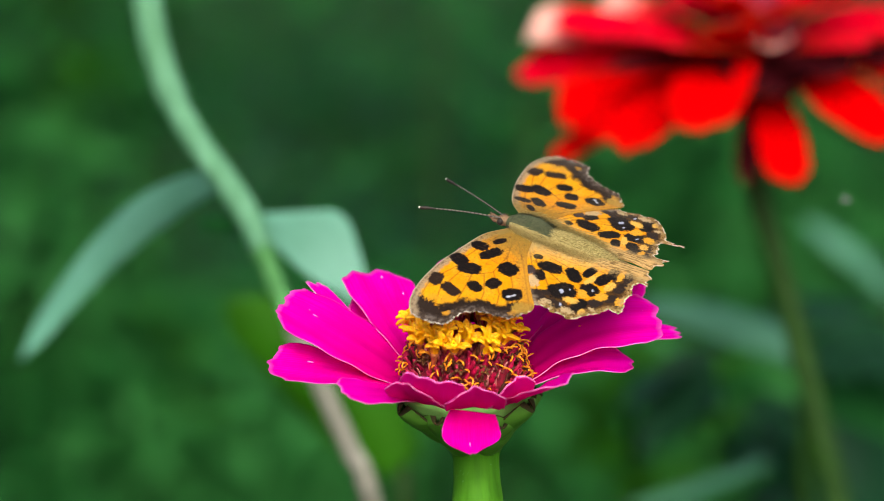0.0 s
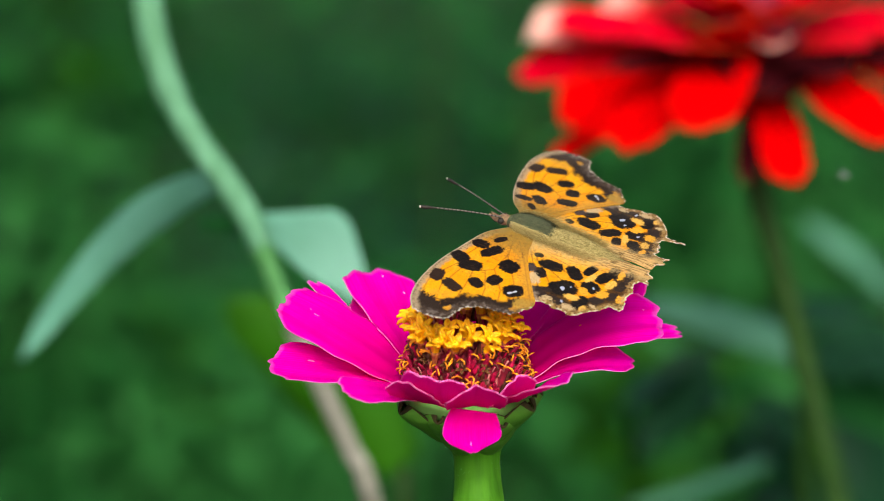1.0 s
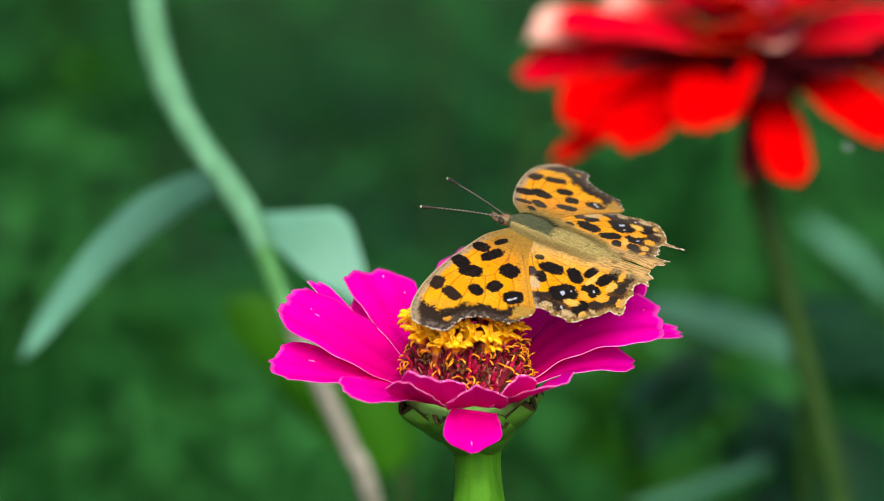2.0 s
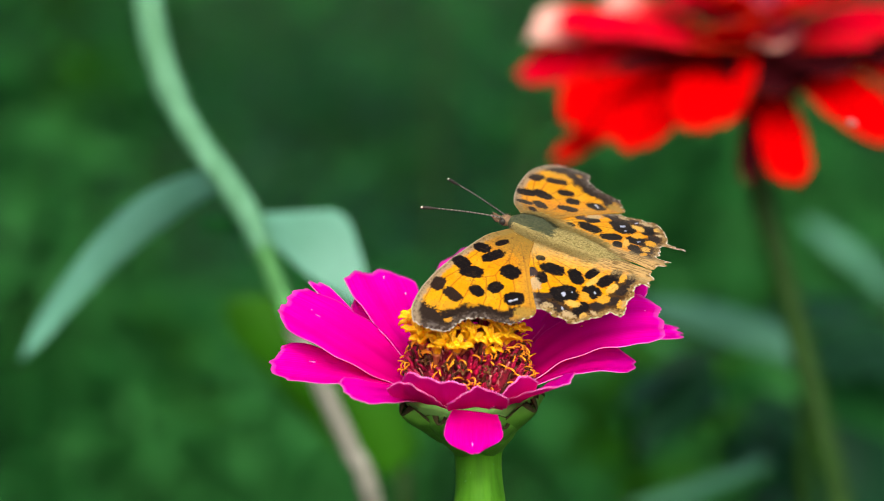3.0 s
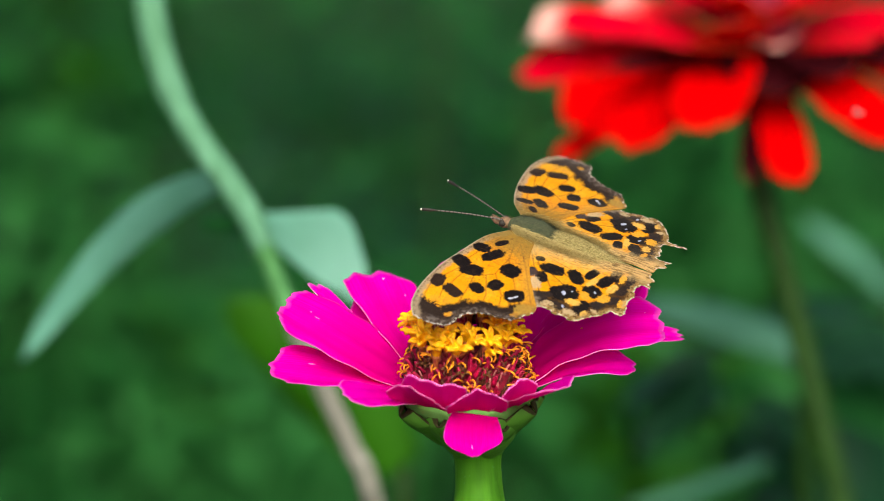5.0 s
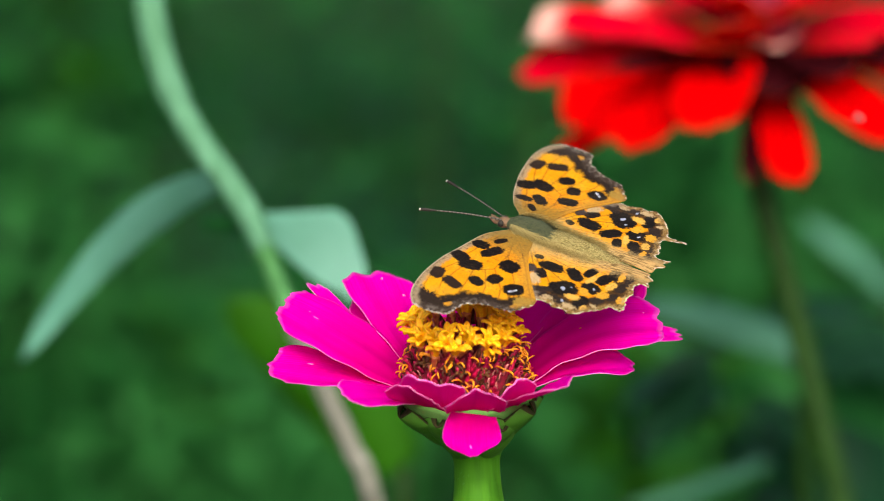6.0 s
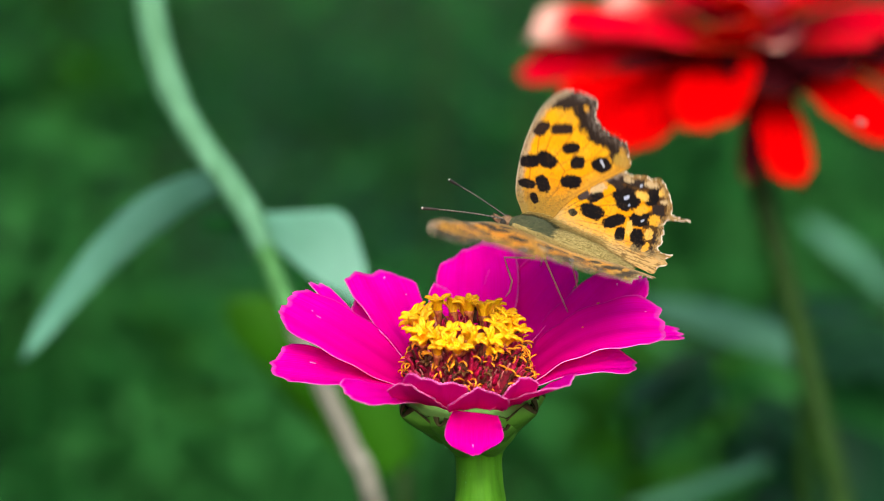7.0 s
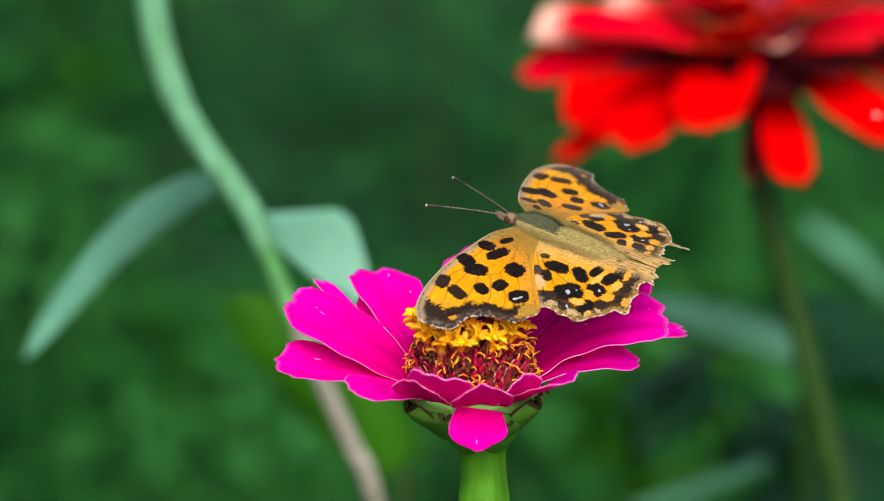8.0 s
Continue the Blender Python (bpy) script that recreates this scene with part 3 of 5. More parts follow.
HIND_OUTER = [(-11.5, 17.0), (-13.4, 16.8), (-15.2, 17.6), (-16.6, 17.3), (-18.2, 17.9), (-19.8, 16.7), (-21.0, 15.2), (-22.4, 13.6), (-23.2, 11.8), (-24.8, 11.6),
              (-26.6, 11.7), (-26.7, 11.3), (-24.6, 10.9), (-22.9, 9.9), (-22.8, 8.5), (-23.6, 7.6), (-23.4, 6.4), (-24.2, 5.4), (-23.9, 4.2), (-25.1, 3.2),
              (-27.0, 3.3), (-26.4, 2.0), (-26.8, 1.0), (-25.6, -0.2)]
HIND_INNER = [(-25.2, -1.4), (-22.5, -1.3), (-17.0, -1.2), (-11.5, -1.2), (-6.0, -0.9)]
# dark marks: middle forward, middle out, half length, half breadth, turn
FORE_MARKS = [(0.9, 5.0, 1.14, 0.60, 47), (3.6, 7.6, 1.45, 1.0, 0), (0.9, 8.6, 1.95, 1.05, 50), (5.2, 12.4, 1.6, 1.3, 155), (2.7, 13.8, 1.95, 1.45, 20),
              (-3.6, 10.9, 1.7, 1.45, 170), (-2.8, 15.5, 1.35, 1.2, 70), (-0.4, 17.8, 1.4, 1.1, 150), (-7.0, 16.6, 1.65, 1.5, 25), (2.8, 20.9, 1.85, 1.15, 158), (6.3, 19.6, 1.6, 1.15, 95)]
# upper hind wing: the dark spots, the ochre cells between them
HIND_MARKS = [(-6.7, 5.0, 0.7, 0.6, 30), (-9.8, 6.6, 1.85, 1.25, 8), (-9.0, 9.6, 1.2, 0.9, 125), (-14.3, 11.5, 2.1, 1.95, 40), (-14.2, 6.3, 1.75, 1.1, 135), (-16.3, 4.2, 1.3, 0.8, 70),
              (-18.3, 8.4, 1.65, 1.3, 155), (-19.2, 5.0, 1.35, 1.05, 65), (-20.3, 2.8, 1.2, 0.9, 90), (-18.5, 13.6, 1.7, 1.05, 85), (-12.0, 13.3, 0.7, 0.55, 0),
              (-20.6, 11.3, 1.2, 0.95, 60), (-22.5, 8.9, 1.1, 0.8, 50), (-22.9, 5.7, 1.2, 0.75, 77), (-23.2, 2.8, 1.2, 0.65, 100), (-14.8, 15.3, 1.7, 0.8, 172), (-11.4, 14.6, 1.7, 0.7, 150), (-7.1, 9.0, 1.0, 0.7, 130)]
HIND_CELLS = [(-16.7, 13.1, 1.35, 0.85, 0), (-17.7, 10.3, 1.2, 0.85, 126), (-17.3, 5.9, 1.6, 0.65, 70), (-20.8, 9.2, 1.2, 1.05, 77), (-21.1, 6.0, 1.4, 0.75, 75), (-21.8, 3.0, 1.2, 0.6, 90), (-19.6, 15.0, 0.8, 0.6, 60), (-24.2, 9.0, 1.1, 0.8, 104)]
FORE_VEINS = [[(0.5, 1.0), (3.2, 7.5), (5.6, 14.0)], [(-0.5, 1.0), (-2.1, 8.0), (-1.5, 12.8), (1.5, 15.0), (4.8, 14.6)], [(4.8, 14.5), (7.0, 21.0), (6.5, 27.0)], [(3.5, 15.0), (4.4, 22.0), (3.0, 28.0)],
              [(1.5, 14.8), (0.8, 20.0), (0.5, 25.0)], [(-0.3, 13.8), (-2.5, 18.5), (-3.5, 23.0)], [(-1.5, 12.6), (-5.0, 17.5), (-6.5, 22.5)], [(-2.1, 8.4), (-6.0, 14.2), (-9.2, 21.0)], [(-1.0, 2.0), (-5.5, 8.8), (-11.0, 18.0)]]
HIND_VEINS = [[(-3.0, 1.5), (-8.0, 9.9), (-11.5, 15.0)], [(-3.0, 1.2), (-7.4, 6.9), (-13.0, 12.9), (-15.3, 16.5)], [(-8.0, 6.9), (-16.2, 11.0), (-21.3, 14.4)], [(-8.6, 5.2), (-17.5, 8.7), (-24.6, 11.0)],
              [(-3.0, 1.0), (-8.6, 4.0), (-18.3, 5.8), (-23.4, 7.6)], [(-7.6, 3.2), (-18.5, 3.1), (-24.0, 4.8)]]


def near_line(p, line):
    """Distance from each point of p to a polyline."""
    best = np.full(len(p), 1e9)
    for a, b in zip(line, line[1:]):
        a, d = np.array(a), np.array(b) - np.array(a)
        k = np.clip(((p - a) @ d) / max(d @ d, 1e-9), 0, 1)
        best = np.minimum(best, np.hypot(*(p - a - k[:, None] * d).T))
    return best


def mark(p, m, power, rough, seed):
    u, v, a, b, t = m
    a, b = a * 1.08, b * 1.05
    c, s = math.cos(radians(t)), math.sin(radians(t))
    x, y = p[:, 0] - u, p[:, 1] - v
    q = ((np.abs(c * x + s * y) / a) ** power + (np.abs(-s * x + c * y) / b) ** power) ** (1 / power)
    q = q + rough * (lattice(p[:, 0] * 3.1, p[:, 1] * 3.1, seed) - 0.5) + 0.5 * rough * (lattice(p[:, 0] * 8, p[:, 1] * 8, seed + 1) - 0.5)
    return 1 - step(0.9, 1.06, q)


def over(col, rgb, m):
    return col * (1 - m[:, None]) + np.array(rgb) * m[:, None]


def wing_paint(p, fore, costa, outer, inner):
    """Linear colours of a wing's upper side at points p."""
    n1, n2, n3 = (lattice(p[:, 0] * f, p[:, 1] * f, 5 + int(f)) for f in (0.6, 2.2, 6.5))
    n4 = lattice(p[:, 0] * 0.9 + p[:, 1] * 0.25, p[:, 1] * 0.45, 19)
    d_out, d_cos, d_in = near_line(p, outer), near_line(p, costa), near_line(p, inner)
    r = np.hypot(p[:, 0], p[:, 1])
    col = np.tile(np.array((0.88, 0.34, 0.0)), (len(p), 1))
    col = over(col, (0.90, 0.41, 0.0), 0.75 * step(0.3, 0.8, n1))
    col = over(col, (0.92, 0.56, 0.04), 0.3 * step(0.55, 0.9, n4))
    if fore:
        col = over(col, (0.70, 0.25, 0.004), 0.6 * step(13, 4, r))
        col = over(col, (0.90, 0.45, 0.006), step(17, 23, p[:, 1]) * 0.6)
        for line in FORE_VEINS:
            col = over(col, (0.26, 0.07, 0.008), 0.6 * (1 - step(0.05, 0.19, near_line(p, line))))
        # dark border, ragged inside, worn to brown outside
        band = 3.3 + 1.0 * step(22, 28, p[:, 1]) + 1.6 * (n1 - 0.5) + 0.9 * (n2 - 0.5) + 0.35 * (n3 - 0.5)
        col = over(col, (0.020, 0.012, 0.009), (1 - step(band - 0.5, band + 0.3, d_out)) * step(16.8, 18.6, p[:, 1] + 0.6 * n2))
        col = over(col, (0.028, 0.018, 0.014), mark(p, (5.9, 27.4, 4.2, 2.5, -12), 2.4, 0.5, 31))
        for u, v, a, b2, t in ((2.3, 23.6, 1.2, 0.8, 50), (0.7, 26.9, 0.8, 0.5, 40), (4.5, 24.2, 0.9, 0.7, 20), (-9.3, 20.6, 1.0, 0.7, 60)):
            col = over(col, (0.74, 0.36, 0.02), 0.9 * mark(p, (u, v, a, b2, t), 2, 0.8, 32))
        col = over(col, (0.095, 0.068, 0.05), (1 - step(0.6, 2.0, d_out + 1.4 * (n2 - 0.5))) * (0.2 + 0.6 * step(0.35, 0.6, n3)))
        col = over(col, (0.34, 0.29, 0.25), 0.4 * step(0.62, 0.8, n2) * (1 - step(1.0, 2.2, d_out)))
        col = over(col, (0.50, 0.32, 0.05), 0.8 * mark(p, (-9.9, 18.9, 1.5, 1.2, 40), 2, 0.6, 34))
        # leading edge, pale and speckled
        col = over(col, (0.40, 0.31, 0.19), (1 - step(0.9, 1.7, d_cos + 0.5 * (n2 - 0.5))) * 0.9)
        col = over(col, (0.09, 0.065, 0.045), (1 - step(0.5, 0.9, d_cos)) * step(0.45, 0.6, n3) * 0.75)
        col = over(col, (0.55, 0.49, 0.36), (1 - step(0.10, 0.28, d_cos)) * 0.8)
        # hind edge and root, dusted olive brown
        col = over(col, (0.44, 0.24, 0.04), (1 - step(0.6, 3.6, d_in + 1.8 * (n3 - 0.5))) * 0.6)
        col = over(col, (0.27, 0.18, 0.035), step(11.5, 3.0, r + 3.5 * (n3 - 0.5)) * 0.9)
        for k, m in enumerate(FORE_MARKS):
            col = over(col, (0.006, 0.004, 0.005) if k < 9 else (0.026, 0.014, 0.010), mark(p, (m[0], m[1], 1.06 * m[2], 1.06 * m[3], m[4]), 2.8, 0.22, 40 + 3 * k))
        for u, v, a in ((-7.4, 16.6, 0.36), (-6.7, 17.3, 0.42)):
            col = over(col, (0.62, 0.66, 0.8), mark(p, (u, v, a, 0.6 * a, 40), 2, 0.3, 90))
    else:
        for line in HIND_VEINS:
            col = over(col, (0.16, 0.05, 0.01), 0.65 * (1 - step(0.05, 0.19, near_line(p, line))))
        cream = step(6.5, 2.0, p[:, 1] + 1.4 * (n3 - 0.5) + 1.0 * (n2 - 0.5) - 0.12 * (p[:, 0] + 10)) * step(-22, -15, p[:, 0])
        col = over(col, (0.84, 0.56, 0.17), cream * 0.55)
        # outer field: dark ground, with ochre cells and a tan margin
        band = 3.7 + 0.9 * (n1 - 0.5) + 1.0 * (n2 - 0.5)
        col = over(col, (0.022, 0.014, 0.011), 0.93 * (1 - step(band - 0.4, band + 0.4, d_out)) * step(0.8, 2.0, p[:, 1]))
        for k, m5 in enumerate(HIND_MARKS):
            col = over(col, (0.006, 0.005, 0.006) if k < 10 else (0.026, 0.018, 0.016), mark(p, (m5[0], m5[1], 1.14 * m5[2], 1.12 * m5[3], m5[4]), 2.8, 0.26, 140 + 3 * k))
        for k, m5 in enumerate(HIND_CELLS):
            col = over(col, (0.84, 0.42, 0.03) if k % 2 else (0.86, 0.50, 0.09), 0.95 * mark(p, (m5[0], m5[1], 0.92 * m5[2], 0.92 * m5[3], m5[4]), 2.6, 0.45, 200 + k))
        margin = (1 - step(0.8, 1.35, d_out + 0.9 * (n2 - 0.5))) * step(0.4, 1.6, p[:, 1])
        col = over(col, (0.38, 0.23, 0.07), 0.8 * margin * step(0.3, 0.5, n3))
        col = over(col, (0.62, 0.46, 0.24), 0.7 * margin * step(0.55, 0.75, n2))
        for u, v, a in ((-14.2, 11.6, 0.62), (-15.3, 10.4, 0.26), (-18.8, 8.4, 0.34), (-15.6, 15.0, 0.36)):
            col = over(col, (0.50, 0.56, 0.74), mark(p, (u, v, a, 0.55 * a, 120), 2, 0.4, 220))
        # leading edge, cream and grey
        col = over(col, (0.36, 0.30, 0.23), 0.7 * (1 - step(0.3, 1.3, d_cos + 0.9 * (n2 - 0.5))))
        col = over(col, (0.07, 0.05, 0.05), 0.85 * mark(p, (-7.1, 9.2, 1.2, 0.8, -50), 2.2, 0.6, 231))
        col = over(col, (0.60, 0.47, 0.26), 0.85 * mark(p, (-8.6, 11.5, 1.5, 0.9, -50), 2.2, 0.7, 230))
        for u, v, a in ((-12.8, 15.4, 1.0), (-17.2, 15.9, 1.2), (-20.9, 13.4, 0.7)):
            col = over(col, (0.62, 0.46, 0.24), 0.85 * mark(p, (u, v, a, 0.6 * a, -10), 2, 0.8, 240))
        col = over(col, (0.42, 0.27, 0.10), (1 - step(0.5, 1.2, d_out + 0.9 * (n2 - 0.5))) * 0.7 * step(0.5, 0.62, n1 * 0.4 + n2 * 0.6))
        # inner field, hairy and tan
        tan = step(3.6, 1.0, p[:, 1] + 1.6 * (n3 - 0.5) + 0.8 * (n2 - 0.5) - 0.02 * (p[:, 0] + 12))
        col = over(col, (0.58, 0.42, 0.18), tan * 0.85)
        down = lattice(p[:, 0] * 0.9, p[:, 1] * 7.0 - p[:, 0] * 0.8, 88)
        col = over(col, (0.13, 0.08, 0.025), tan * 0.75 * step(0.45, 0.75, down))
        col = over(col, (0.46, 0.37, 0.15), step(10, 3.0, r + 2.5 * (n3 - 0.5)) * 0.75)
    fringe = 1 - step(0.12, 0.3, d_out)
    col = over(col, (0.80, 0.73, 0.60), fringe * step(0.35, 0.55, n2))
    # loose dark scales and worn streaks
    streak = lattice(p[:, 0] * 1.1 + p[:, 1] * 0.4, p[:, 1] * 5.0, 77)
    col = over(col, (0.10, 0.05, 0.02), 0.55 * step(0.66, 0.9, streak) * step(0.35, 0.7, n2) * step(26, 4, r))
    col = over(col, (0.05, 0.03, 0.02), 0.6 * step(0.74, 0.84, n3) * step(0.3, 0.6, n1))
    return col * (0.78 + 0.24 * n3[:, None])


def wing_under_paint(p, fore, costa, outer):
    """Underside: rust and ochre like a dry leaf, rippled, with the spots of the upper side showing through."""
    n1, n2, n3 = (lattice(p[:, 0] * a, p[:, 1] * b, 300) for a, b in ((0.5, 0.5), (1.1, 2.6), (7, 7)))
    r = np.hypot(p[:, 0], p[:, 1])
    col = np.tile(np.array((0.96, 0.46, 0.012)), (len(p), 1))
    col = over(col, (0.96, 0.60, 0.04), step(0.35, 0.7, n1))
    col = over(col, (0.86, 0.58, 0.30), 0.6 * step(12, 3, r))
    ripple = np.sin(1.5 * r + 9 * n1 + 4 * n2)
    col = over(col, (0.36, 0.12, 0.015), 0.6 * step(0.55, 0.95, ripple) * step(0.3, 0.55, n2))
    for line in (FORE_VEINS if fore else HIND_VEINS):
        col = over(col, (0.12, 0.04, 0.01), 0.8 * (1 - step(0.08, 0.26, near_line(p, line))))
    for k, m in enumerate(FORE_MARKS if fore else HIND_MARKS):
        col = over(col, (0.30, 0.10, 0.015), 0.7 * mark(p, m, 2.4, 0.3, 340 + k))
    col = over(col, (0.20, 0.09, 0.03), 0.7 * (1 - step(0.5, 3.0, near_line(p, outer) + 1.2 * (n2 - 0.5))))
    col = over(col, (0.30, 0.22, 0.13), 0.8 * (1 - step(0.3, 0.9, near_line(p, costa))))
    return col * (0.85 + 0.3 * n3[:, None])


def wing_mesh(name, fore, side):
    costa, outer, inner = (FORE_COSTA, FORE_OUTER, FORE_INNER) if fore else (HIND_COSTA, HIND_OUTER, HIND_INNER)
    if not fore and side > 0:                       # the tail of this wing is broken off
        outer = outer[:9] + [(-25.0, 11.9), (-25.6, 10.2), (-24.9, 8.4), (-25.3, 6.4), (-24.8, 4.9)] + outer[19:]
    costa, inner = costa + outer[:1], outer[-1:] + inner
    curves = []
    for pts, k in ((costa, 40), (outer, 150), (inner, 40)):
        curves.append([(q.x, q.y) for q in spline([(a, b, 0) for a, b in pts], k)])
    ragged = np.array(curves[1])
    away = np.gradient(ragged, axis=0)
    away = np.column_stack([-away[:, 1], away[:, 0]]) / (np.hypot(*away.T)[:, None] + 1e-9)
    along = np.arange(len(ragged)) * 0.45
    ragged[2:-2] += (away * ((lattice(along, along * 0 + 3.3, 61) - 0.5) * 0.5)[:, None])[2:-2]
    curves[1] = [tuple(q) for q in ragged]
    rim = curves[0][:-1] + curves[1][:-1] + curves[2]
    rg = np.random.default_rng(3 if fore else 4)
    gap = 0.135
    lo, hi = np.min(rim, 0), np.max(rim, 0)
    gx, gy = np.meshgrid(np.arange(lo[0], hi[0], gap), np.arange(lo[1], hi[1], gap))
    pts = np.column_stack([gx.ravel(), gy.ravel()]) + rg.uniform(-0.03, 0.03, (gx.size, 2))
    inside = np.zeros(len(pts), bool)
    for (ax, ay), (bx, by) in zip(rim, rim[1:] + rim[:1]):
        hit = (ay > pts[:, 1]) != (by > pts[:, 1])
        x = ax + (pts[:, 1] - ay) * (bx - ax) / (by - ay if by != ay else 1e-9)
        inside ^= hit & (pts[:, 0] < x)
    pts = pts[inside & (near_line(pts, rim + rim[:1]) > 0.07)]
    verts = [Vector(q) for q in rim] + [Vector(q) for q in pts]
    nr = len(rim)
    vs, _, faces, *_ = delaunay_2d_cdt(verts, [(k, (k + 1) % nr) for k in range(nr)], [], 1, 1e-6)
    flat = np.array([(v.x, v.y) for v in vs])
    n = len(flat)
    z = 0.25 * np.sin(flat[:, 1] * 0.33 + flat[:, 0] * 0.2) + (0.10 if fore else -0.12) + 0.06 * lattice(flat[:, 0] * 0.7, flat[:, 1] * 0.7, 9)
    if not fore:
        z = z - 0.05 * np.clip(1.5 - flat[:, 1], 0, 3) ** 2
    co = np.zeros((2 * n, 3))
    co[:n] = co[n:] = np.column_stack([flat[:, 0], side * flat[:, 1], z])
    co[:n, 2] += 0.035
    co[n:, 2] -= 0.035
    tris = [tuple(f) if side > 0 else tuple(f[::-1]) for f in faces]
    allf = tris + [tuple(k + n for k in f[::-1]) for f in tris]
    edges = {}
    for f in tris:
        for a, b in zip(f, f[1:] + f[:1]):
            edges[(a, b)] = 1
    allf += [(b, a, a + n, b + n) for a, b in edges if (b, a) not in edges]
    me = bpy.data.meshes.new(name)
    me.from_pydata([tuple(q) for q in co * MM], [], allf)
    me.materials.append(WING)
    me.materials.append(WING_UNDER)
    idx = np.zeros(len(allf), np.int32)
    idx[len(tris):2 * len(tris)] = 1
    me.polygons.foreach_set("material_index", idx)
    me.polygons.foreach_set("use_smooth", np.ones(len(allf), bool))
    col = np.ones((2 * n, 4))
    col[:n, :3] = wing_paint(flat, fore, curves[0], curves[1], curves[2])
    col[n:, :3] = wing_under_paint(flat, fore, curves[0], curves[1])
    me.color_attributes.new("pattern", "FLOAT_COLOR", "POINT").data.foreach_set("color", np.clip(col, 0, 1).ravel())
    me.update()
    return me


PERCH = pose(0.01391, 0.00402, 0.62374, -15.27, -13.52, 157.23)
butterfly = empty("butterfly", PERCH)
tagged(butterfly, "orange butterfly with black spots and ragged wings on the zinnia", "butterfly")
wings = []
for side in (1, -1):
    for fore in (True, False):
        name = "forewing" if fore else "hindwing"
        wings.append((part(name, wing_mesh(name, fore, side), None, butterfly,
                           "orange wing with black spots and dark scalloped edge" if fore else "ragged orange wing with a short tail"), side))


def body_bm(profile, sides=18, flat=0.9):
    """A furred body piece along x: (x, radius, height) in millimetres."""
    b = bmesh.new()
    rs = [[b.verts.new(Vector((x, r * math.cos(a), z + flat * r * math.sin(a))) * MM) for a in (2 * math.pi * k / sides for k in range(sides))] for x, r, z in profile]
    for p, q in zip(rs, rs[1:]):
        for k in range(sides):
            b.faces.new((p[k], q[k], q[(k + 1) % sides], p[(k + 1) % sides]))
    b.faces.new(rs[0])
    b.faces.new(rs[-1][::-1])
    return b


def hairs(name, profile, count, length, mat, seed, back=0.9, label="", flank=0.0):
    """Short hairs that lie back along a body piece."""
    r = random.Random(seed)
    b = bmesh.new()
    for _ in range(count):
        i = r.randrange(len(profile) - 1)
        f = r.random()
        x, rad, z = (profile[i][k] * (1 - f) + profile[i + 1][k] * f for k in range(3))
        a = r.uniform(-0.5, math.pi + 0.5) if not flank else r.choice((0.0, math.pi)) + r.uniform(-flank, flank)
        o = Vector((0, math.cos(a), 0.9 * math.sin(a)))
        base = Vector((x, 0, z)) + o * rad * 0.97
        ln = length * r.uniform(0.6, 1.3)
        tip = base + (o * r.uniform(0.25, 0.6) + Vector((-back, r.uniform(-0.3, 0.3), 0))).normalized() * ln
        mid = (base + tip) / 2 + o * 0.15 * ln
        t = Vector((0, -o.z, o.y)) * 0.03
        vs = [b.verts.new(q * MM) for q in (base - t, base + t, mid + t * 0.8, mid - t * 0.8, tip)]
        b.faces.new((vs[0], vs[1], vs[2], vs[3]))
        b.faces.new((vs[3], vs[2], vs[4]))
    return part(name, b, mat, butterfly, label, kind="stuff")


THORAX = [(2.6, 0.5, -0.2), (2.2, 1.2, -0.2), (1.0, 1.9, -0.1), (-1.0, 2.4, -0.1), (-3.5, 2.5, -0.2), (-5.4, 2.0, -0.4), (-6.4, 1.2, -0.6)]
ABDOMEN = [(-5.4, 1.7, -0.5), (-7.5, 2.2, -0.5), (-10.5, 2.3, -0.6), (-14, 2.0, -0.8), (-17.5, 1.4, -1.0), (-20, 0.7, -1.2), (-21, 0.2, -1.2)]
HEAD = [(4.5, 0.35, -0.5), (4.1, 0.9, -0.4), (3.3, 1.15, -0.3), (2.5, 1.0, -0.2), (2.1, 0.6, -0.2)]
part("thorax", body_bm(THORAX), FUR, butterfly, "olive furry thorax")
part("abdomen", body_bm(ABDOMEN), FUR_TAN, butterfly, "tan furry abdomen")
part("head", body_bm(HEAD), PALP, butterfly)
hairs("thorax_fur", THORAX, 5200, 1.1, HAIR, 1, label="olive hairs")
hairs("abdomen_fur", ABDOMEN, 5200, 1.0, HAIR_TAN, 2, label="tan hairs")
hairs("root_fur", [(1.5, 2.0, 0.2), (-1.0, 2.5, 0.2), (-4.0, 2.6, 0.1), (-7.0, 2.4, -0.1), (-11.0, 2.5, -0.3), (-15.0, 2.0, -0.6)], 4200, 2.2, HAIR_TAN, 4, 0.8, "long tan hairs at the wing roots", 0.5)
hairs("head_fur", HEAD, 220, 0.6, HAIR_TAN, 3, 0.2)
